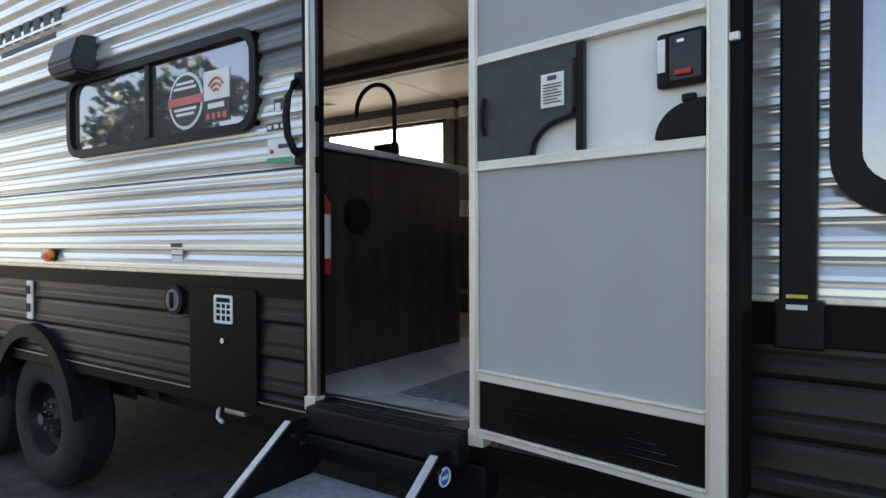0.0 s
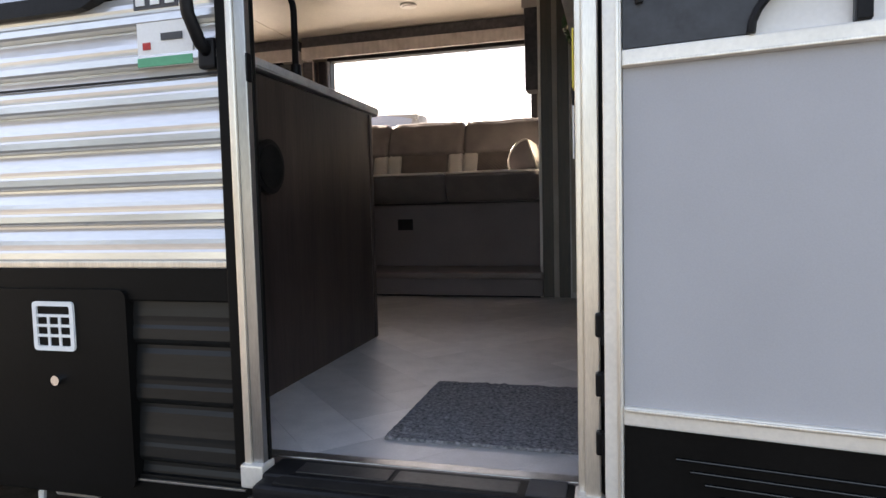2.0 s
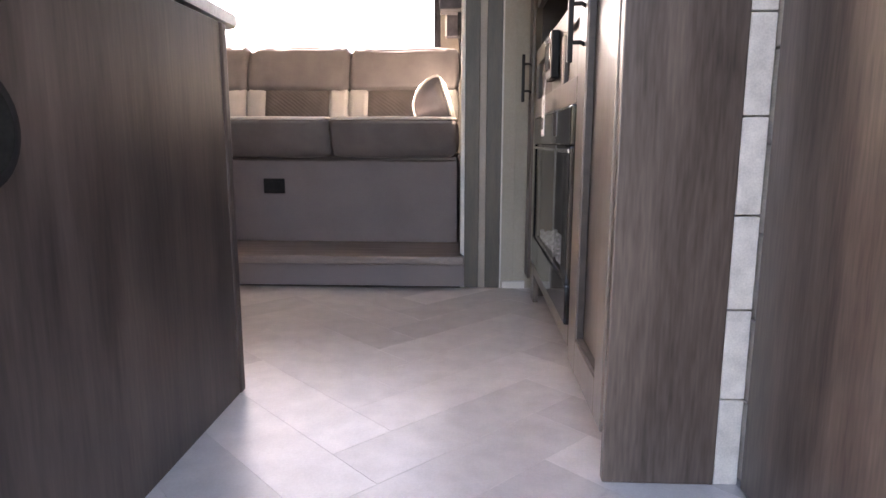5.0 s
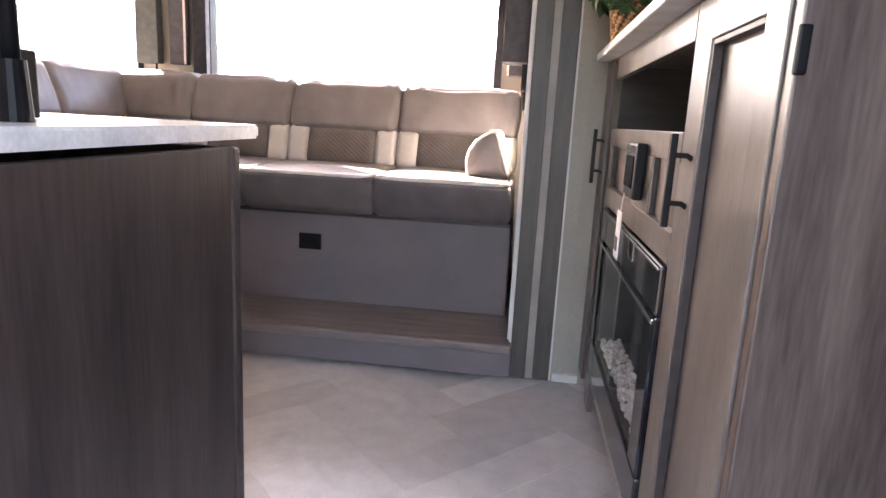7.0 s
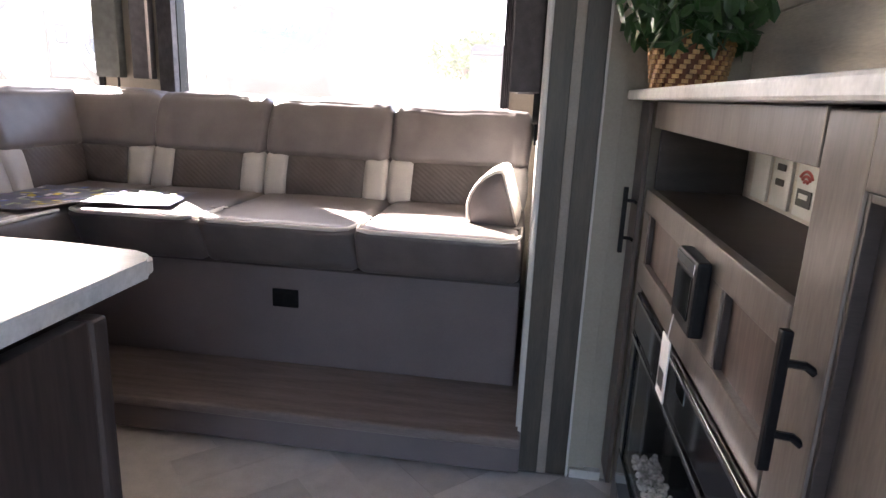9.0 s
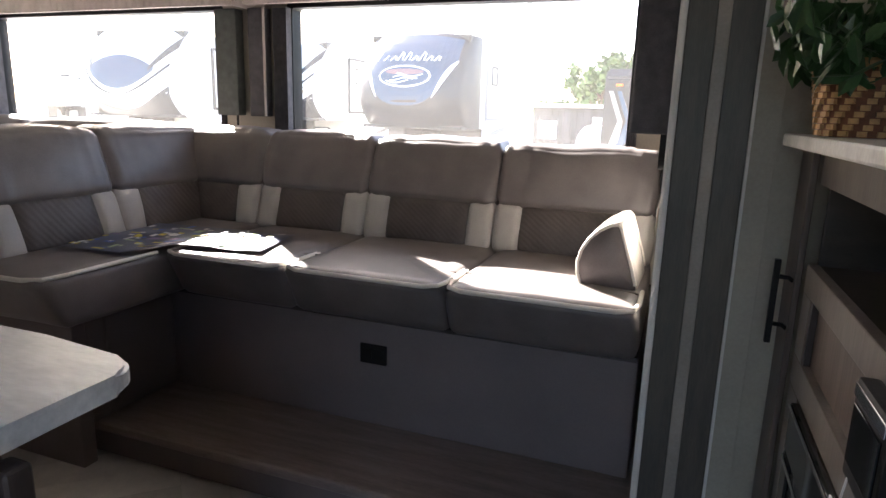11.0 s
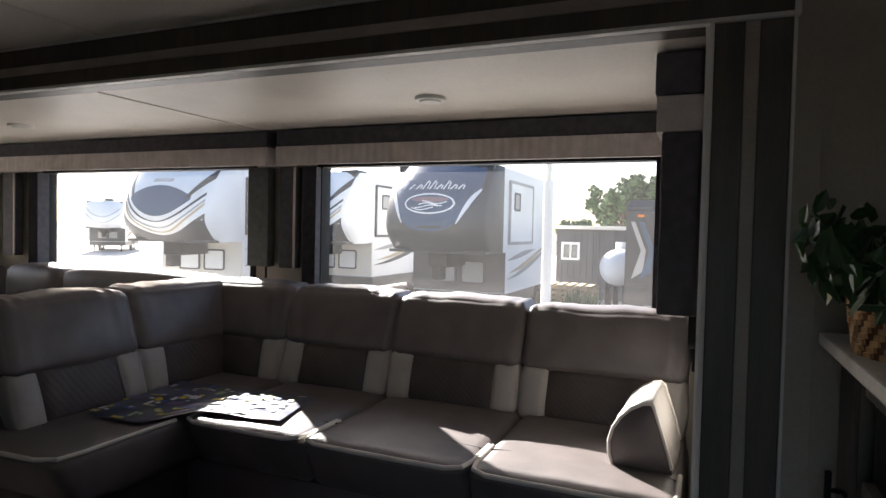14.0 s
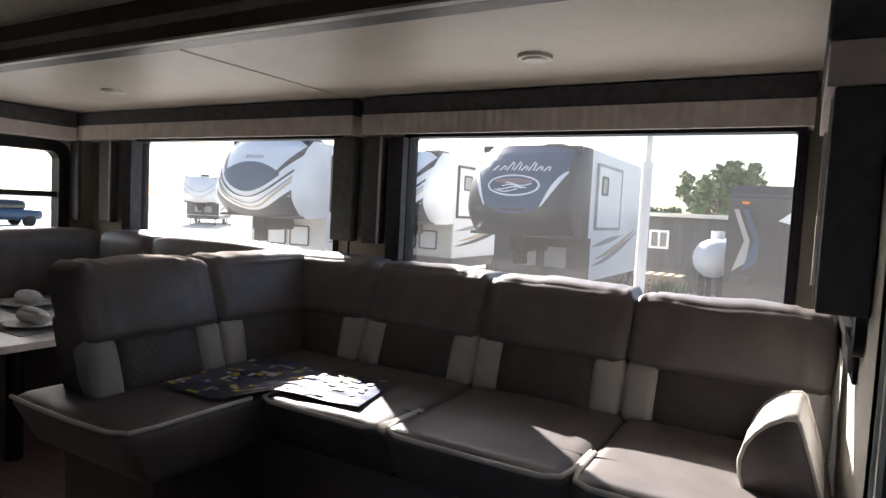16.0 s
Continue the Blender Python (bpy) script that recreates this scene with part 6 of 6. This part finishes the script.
    if style == "emblem":
        curve = lambda q: 2.22 + 0.95 * abs(q / 1.05) ** 3.0
        part("blue_shield", nose_patch(h, -1.05, 1.05, curve, lambda q: 3.72 - 0.10 * (q / 1.05) ** 2, 0.012), RV_NAVY, c, "slate blue shield panel")
        for s in (-1, 1):
            a, b2 = sorted((s * 0.64, s * 1.06))
            part("nose_wing", nose_patch(h, a, b2, lambda q: 2.38 + 2.0 * (abs(q) - 0.64) ** 1.15, lambda q: 2.38 + 2.0 * (abs(q) - 0.64) ** 1.15 + 0.02 + 0.18 * math.sin((abs(q) - 0.64) / 0.42 * 3.0), 0.022, 10, 3), RV_WHITE, c, "white pointed wing")
        oval = lambda rx, rz, zc: (lambda q: zc - rz * math.sqrt(max(0, 1 - (q / rx) ** 2)), lambda q: zc + rz * math.sqrt(max(0, 1 - (q / rx) ** 2)))
        for rx, rz, zc, m_, o in ((0.60, 0.23, 2.82, RV_WHITE, 0.020), (0.56, 0.195, 2.82, RV_NAVY, 0.026), (0.44, 0.06, 2.91, RV_MAUVE, 0.032)):
            lo, hi = oval(rx, rz, zc)
            part("emblem", nose_patch(h, -rx, rx, lo, hi, o, 26, 4), m_, c)
        for k in range(4):
            w = lambda q, k=k: 2.70 + 0.045 * k + 0.03 * math.sin(q * 9 + k)
            part("emblem_line", nose_patch(h, -0.40 + 0.08 * k, 0.42 - 0.1 * (3 - k), w, lambda q, w=w: w(q) + 0.022, 0.036, 16, 1), RV_WHITE, c)
        for i in range(9):
            x0, tall = -0.72 + i * 0.165, 0.10 + (0.09 if i in (0, 3, 4, 6) else 0)
            bm = bmesh.new()
            tube(bm, [(x0 + q * 0.09, nose(h, x0, 3.14 + q * tall, 0.02), 3.14 + q * tall) for q in (0, 0.5, 1)] + [(x0 + 0.13, nose(h, x0, 3.16 + tall * 0.8, 0.02), 3.14 + tall * 0.8), (x0 + 0.11, nose(h, x0, 3.16, 0.02), 3.15)], 0.016, 5)
            part("lettering_mark", bm, RV_WHITE, c)
    elif style == "plain":
        for o in (0.15, 0.55):
            w = lambda q, o=o: 2.0 + o + 0.62 * (q / 1.1) ** 2
            part("nose_stripe", nose_patch(h, -1.1, 1.1, w, lambda q, w=w: w(q) + 0.03 + 0.03 * abs(q), 0.02, 20, 2), RV_MID, c)
    else:
        part("windshield_panel", nose_patch(h, -0.82, 0.82, lambda q: 2.36 + 0.42 * (q / 0.82) ** 2, lambda q: 3.12 - 0.26 * (q / 0.82) ** 2, 0.014), RV_NAVY, c, "dark blue glassy panel")
        part("chin_panel", nose_patch(h, -1.12, 1.12, lambda q: 1.76, lambda q: 1.90 + 0.55 * (q / 1.12) ** 2, 0.014), RV_GREY, c, "dark grey chin panel")
        for o, th, m_ in ((-0.04, 0.05, RV_TAN), (0.07, 0.035, RV_MID), (0.22, 0.05, RV_GREY)):
            w = lambda q, o=o: 2.0 + o + 0.68 * (q / 1.1) ** 2
            part("nose_stripe", nose_patch(h, -1.1, 1.1, w, lambda q, w=w, th=th: w(q) + th * (0.3 + abs(q)), 0.02, 20, 2), m_, c)
        for s in (-1, 1):
            a, b2 = sorted((s * 0.72, s * 1.16))
            part("brow_stripe", nose_patch(h, a, b2, lambda q: 2.75 + 1.3 * (abs(q) - 0.72), lambda q: 2.85 + 1.75 * (abs(q) - 0.72), 0.018, 8, 2), RV_GREY, c, "dark pointed brow stripe")
        for i in range(6):
            bm = bmesh.new(); tube(bm, [(-0.25 + i * 0.09, nose(h, 0.3, 3.22, 0.02), 3.20), (-0.20 + i * 0.09, nose(h, 0.3, 3.30, 0.02), 3.29)], 0.016, 5); part("lettering_mark", bm, RV_MID, c)
    r.matrix_basis = pose(x, y, 0, 0, 0, turn) @ Matrix.Diagonal((size, size, size, 1))
    return r


fifth_wheel(-6.7, 14.4, RV_GREY, "parked fifth-wheel with slate blue nose, oval emblem and white body", "emblem", turn=0, length=6.4, size=0.97)
fifth_wheel(-11.5, 16.6, RV_WHITE, "parked white fifth-wheel with dark framed slide room", "swoosh")
fifth_wheel(-13.5, 13.6, RV_WHITE, "parked white fifth-wheel with dark windshield panel and curved stripes", "swoosh", turn=10, length=6.6, size=1.0)
fifth_wheel(-41.0, 34.0, RV_WHITE, "distant white fifth-wheel with curved nose stripes", "plain", turn=40)
tt = thing("travel_trailer", (-1.05, 12.5, 0), "dark grey travel trailer parked close by with pale chevron stripe", "trailer", "parked trailers")
bm = bmesh.new(); prism(bm, [(10.72, 0.5), (10.6, 0.75), (10.6, 1.35), (10.62, 2.5), (10.74, 2.62), (15.4, 2.62), (15.4, 0.5)], 0, -2.24, 0.14)
bmesh.ops.bevel(bm, geom=bm.edges[:], offset=0.03, segments=2, affect="EDGES")
tb_ = part("body", bm, RV_GREY, tt)
for k, (dx, m_) in enumerate(((0.0, RV_MID), (0.10, RV_NAVY))):
    for pts in ([(-2.18 + dx, 2.34), (-2.13 + dx, 2.34), (-1.99 + dx, 1.98), (-2.05 + dx, 1.98)], [(-2.05 + dx, 1.98), (-1.99 + dx, 1.98), (-2.02 + dx, 1.72), (-2.16 + dx, 1.62)]):
        bm = bmesh.new(); prism(bm, pts, 1, 10.585 - 0.002 * k, 10.63); part("chevron_stripe", bm, m_, tb_)
bm = bmesh.new(); prism(bm, [(-1.72, 2.22), (-1.6, 2.32), (-1.2, 2.32), (-1.25, 2.2), (-1.55, 2.18)], 1, 10.585, 10.63); part("pale_graphic", bm, RV_WHITE, tb_)
bm = bmesh.new(); cube(bm, -2.1, -2.02, 10.58, 10.63, 2.4, 2.43, 0.004); part("marker_light", bm, AMBER, tb_)
bm = bmesh.new(); cube(bm, -2.0, -0.1, 10.59, 10.65, 0.78, 1.3, 0.01); part("stone_guard", bm, RV_MID, tb_)
bm = bmesh.new(); rod(bm, (-1.9, 10.75, 0.45), (-1.05, 9.5, 0.45), 0.05, 8); rod(bm, (-0.2, 10.75, 0.45), (-1.05, 9.5, 0.45), 0.05, 8); part("hitch_frame", bm, CHASSIS, tt)
for y_ in (12.8, 13.6):
    for x_ in (-2.1, 0.0):
        bm = bmesh.new(); rod(bm, (x_ - 0.1, y_, 0.34), (x_ + 0.1, y_, 0.34), 0.34, 22); part("wheel", bm, RUBBER, tt)

sh = thing("storage_shed", (-4, 24, 0), "dark grey flat-roofed shed with white-framed windows", "shed")
bm = bmesh.new(); cube(bm, -5.85, 0.8, 23.0, 27.5, 0, 2.3); wl = part("wall", bm, SHED_WALL, sh)
for i in range(33):
    box("board", SHED_WALL, wl, (-5.85 + i * 0.2, -5.66 + i * 0.2, 22.97, 23.0, 0.05, 2.29), 0)
box("roof", RV_PALE, sh, (-6.0, 1.0, 22.7, 27.7, 2.3, 2.42), 0.02)
for x in (-5.68, -2.3):
    bm = bmesh.new(); ring_frame(bm, round_rect(x, x + 0.6, 1.3, 1.88, 0.02, 1), round_rect(x + 0.07, x + 0.53, 1.37, 1.81, 0.01, 1), 1, 22.9, 22.99); w = part("window", bm, RV_WHITE, sh)
    box("pane", GLASS_DARK, w, (x + 0.05, x + 0.55, 22.95, 22.96, 1.33, 1.85), 0)
    box("bar", RV_WHITE, w, (x + 0.27, x + 0.33, 22.92, 22.94, 1.33, 1.85), 0)
tk = thing("propane_tank", (-3.2, 15.5, 0), "round-ended white propane tank on steel legs", "tank")
bm = bmesh.new(); soft_box(bm, (-3.20, -2.50, 14.5, 16.6, 1.18, 1.88), 0.35, 0.1, 12); part("vessel", bm, RV_WHITE, tk, smooth=True)
for y in (14.9, 16.0):
    for x in (-3.08, -2.76):
        bm = bmesh.new(); cube(bm, x, x + 0.1, y, y + 0.1, 0, 1.3, 0.01); part("leg", bm, CHASSIS, tk)
bm = bmesh.new(); rod(bm, (-2.87, 15.5, 1.84), (-2.87, 15.5, 2.02), 0.12, 16); part("valve_dome", bm, RV_WHITE, tk)
pt = thing("timber_pallet_stack", (-5.2, 21.5, 0.03), "stack of weathered yellow-brown timber pallets by the shed", "pallets")
PALLET = material("weathered_pallet_timber", (0.42, 0.33, 0.20), 0.85, scale=6, fine=40, stretch=(1, 4, 4), color2=(0.24, 0.18, 0.11), bump=0.3)
for lay in range(4):
    z = 0.032 + lay * 0.15
    for k in range(3):
        box("bearer", PALLET, pt, (-6.0, -4.3, 21.0 + 0.5 * k, 21.1 + 0.5 * k, z, z + 0.1), 0.004)
    for k in range(6):
        box("slat", PALLET, pt, (-6.0 + 0.29 * k, -5.8 + 0.29 * k, 20.98, 22.12, z + 0.101, z + 0.145), 0.003)
wd = thing("weed_clump", (-3.9, 18.0, 0.03), "dry green weeds growing beside the tank", "weeds")
rng = random.Random(21)
bm = bmesh.new()
for k in range(260):
    p = Vector((-4.15 + rng.gauss(0, 0.16), 18.0 + rng.gauss(0, 0.2), 0.028))
    tip = p + Vector((rng.gauss(0, 0.14), rng.gauss(0, 0.14), 0.35 + 0.5 * rng.random()))
    side = Vector((rng.gauss(0, 1), rng.gauss(0, 1), 0)).normalized() * 0.018
    bm.faces.new([bm.verts.new(q) for q in (p - side, p + side, p.lerp(tip, 0.6) + side * 1.3, tip, p.lerp(tip, 0.6) - side * 1.3)])
tagged(part("blades", bm, TREE_LEAF, wd), kind="stuff")
po = thing("lot_post", (-2.62, 8.0, 0), "white-sleeved metal post standing in the gravel lot", "post")
bm = bmesh.new(); rod(bm, (-2.62, 8.0, 0), (-2.62, 8.0, 3.6), 0.028, 14); part("pole", bm, ALU, po)
bm = bmesh.new(); rod(bm, (-2.62, 8.0, 0), (-2.62, 8.0, 2.64), 0.045, 16); part("sleeve", bm, RV_WHITE, po)
bm = bmesh.new(); cube(bm, -2.8, -2.44, 7.82, 8.18, 0, 0.06, 0.01); part("base_plate", bm, CHASSIS, po)


def tree(x, y, hgt, rad, seed, label, leaf=None):
    tr = thing("tree", (x, y, 0), label, "tree")
    rng = random.Random(seed)
    bm = bmesh.new()
    rod(bm, (x, y, 0), (x, y, hgt * 0.55), 0.28, 10, 0.16)
    tips = []
    for i in range(11):
        a, z = rng.random() * 6.2832, hgt * (0.28 + 0.3 * rng.random())
        q = Vector((x + math.cos(a) * rad * (0.45 + 0.3 * rng.random()), y + math.sin(a) * rad * (0.45 + 0.3 * rng.random()), z + hgt * (0.12 + 0.25 * rng.random())))
        rod(bm, (x, y, z), q, 0.09, 6, 0.03)
        tips.append(q)
    part("trunk", bm, BARK, tr)
    tips.append(Vector((x, y, hgt * 0.85)))
    verts, faces = [], []
    for q in tips:
        for j in range(9):
            c = q + Vector((rng.gauss(0, 1), rng.gauss(0, 1), rng.gauss(0, 0.6))) * rad * 0.24
            cr = rad * (0.14 + 0.12 * rng.random())
            for k in range(70):
                d = Vector((rng.gauss(0, 1), rng.gauss(0, 1), rng.gauss(0, 1))).normalized()
                p = c + d * cr * (0.6 + 0.5 * rng.random())
                s = 0.10 + 0.10 * rng.random()
                u = Vector((rng.gauss(0, 1), rng.gauss(0, 1), rng.gauss(0, 1))).normalized() * s
                w = d.cross(u).normalized() * s * 0.7
                o = len(verts)
                verts += [p - u, p + w, p + u, p - w]
                faces.append((o, o + 1, o + 2, o + 3))
    me = bpy.data.meshes.new("crown")
    me.from_pydata([tuple(v) for v in verts], [], faces)
    me.materials.append(leaf or TREE_LEAF)
    cr_ = new("crown", me)
    cr_.parent = tr
    cr_.matrix_parent_inverse = Matrix.Translation(tr.location).inverted()
    tagged(cr_, kind="stuff")
    return tr


tree(-5.3, 37.0, 5.2, 1.75, 2, "broad green leafy tree behind the shed")
tree(-9.0, 42.0, 3.0, 1.0, 3, "smaller green tree behind the shed")
# trees mirrored in the kitchen window, their dimness painted into the leaf colour
tree(-19.0, -9.5, 6.6, 3.0, 8, "leafy tree across the lot, dimness painted into its leaves", DIMMED_LEAF)
tree(-13.0, -12.0, 7.0, 3.2, 9, "leafy tree across the lot, dimness painted into its leaves", DIMMED_LEAF)
for i, (x, y, m, lab) in enumerate(((-36.0, 15.0, RED, "distant red parked car"), (-40.0, 20.0, RV_NAVY, "distant dark blue parked car"))):
    cr = thing("parked_car", (x, y, 0), lab, "car", "distant parked cars")
    bm = bmesh.new(); soft_box(bm, (x - 0.9, x + 0.9, y - 2.1, y + 2.1, 0.35, 1.0), 0.25, 0.2, 8); part("body", bm, m, cr, smooth=True)
    bm = bmesh.new(); soft_box(bm, (x - 0.75, x + 0.75, y - 1.2, y + 1.3, 0.85, 1.5), 0.3, 0.2, 8); part("cabin", bm, GLASS_DARK, cr, smooth=True)
    for sx in (-0.8, 0.8):
        for sy in (-1.35, 1.35):
            bm = bmesh.new(); rod(bm, (x + sx - 0.1, y + sy, 0.33), (x + sx + 0.1, y + sy, 0.33), 0.33, 18); part("wheel", bm, RUBBER, cr)

# ---- floor planks in herringbone ----
def clip(poly, x0, x1, y0, y1):
    for ax, lim, sgn in ((0, x0, 1), (0, x1, -1), (1, y0, 1), (1, y1, -1)):
        out = []
        for p, q in zip(poly, poly[1:] + poly[:1]):
            a, b = (p[ax] - lim) * sgn, (q[ax] - lim) * sgn
            if a >= 0:
                out.append(p)
            if a * b < 0:
                t = a / (a - b)
                out.append((p[0] + t * (q[0] - p[0]), p[1] + t * (q[1] - p[1])))
        poly = out
        if not poly:
            return []
    return poly


PW, PL = 0.15, 0.60
ca = math.sqrt(0.5)
rest = []
count = 0
for i in range(-30, 31):
    for j in range(-9, 10):
        for kind in (0, 1):
            ox, oy = i * PW + j * PL, i * PW - j * PL
            q = [(0, 0), (PL, 0), (PL, PW), (0, PW)] if kind == 0 else [(0, PW), (PW, PW), (PW, PW + PL), (0, PW + PL)]
            gq = 0.0004
            xs, ys = [p[0] for p in q], [p[1] for p in q]
            q = [(min(xs) + gq, min(ys) + gq), (max(xs) - gq, min(ys) + gq), (max(xs) - gq, max(ys) - gq), (min(xs) + gq, max(ys) - gq)]
            w = [((px_ + ox) * ca - (py_ + oy) * ca - 1.45, (px_ + ox) * ca + (py_ + oy) * ca + 2.4) for px_, py_ in q]
            w = clip(w, -5.6, -0.792, NEAR_IN + 0.006, FAR - 0.012)
            if len(w) < 3:
                continue
            area = 0.5 * abs(sum(a[0] * b[1] - b[0] * a[1] for a, b in zip(w, w[1:] + w[:1])))
            if area < 4e-4:
                continue
            near = sum(p[0] for p in w) / len(w) > -3.2
            if near:
                bm = bmesh.new()
                prism(bm, w, 2, F - 0.006, F)
                part("plank", bm, FLOOR_MAT, floor)
                count += 1
            else:
                rest.append(w)
bm = bmesh.new()
for w in rest:
    prism(bm, w, 2, F - 0.006, F)
tagged(part("far_planks", bm, FLOOR_MAT, floor), kind="stuff")
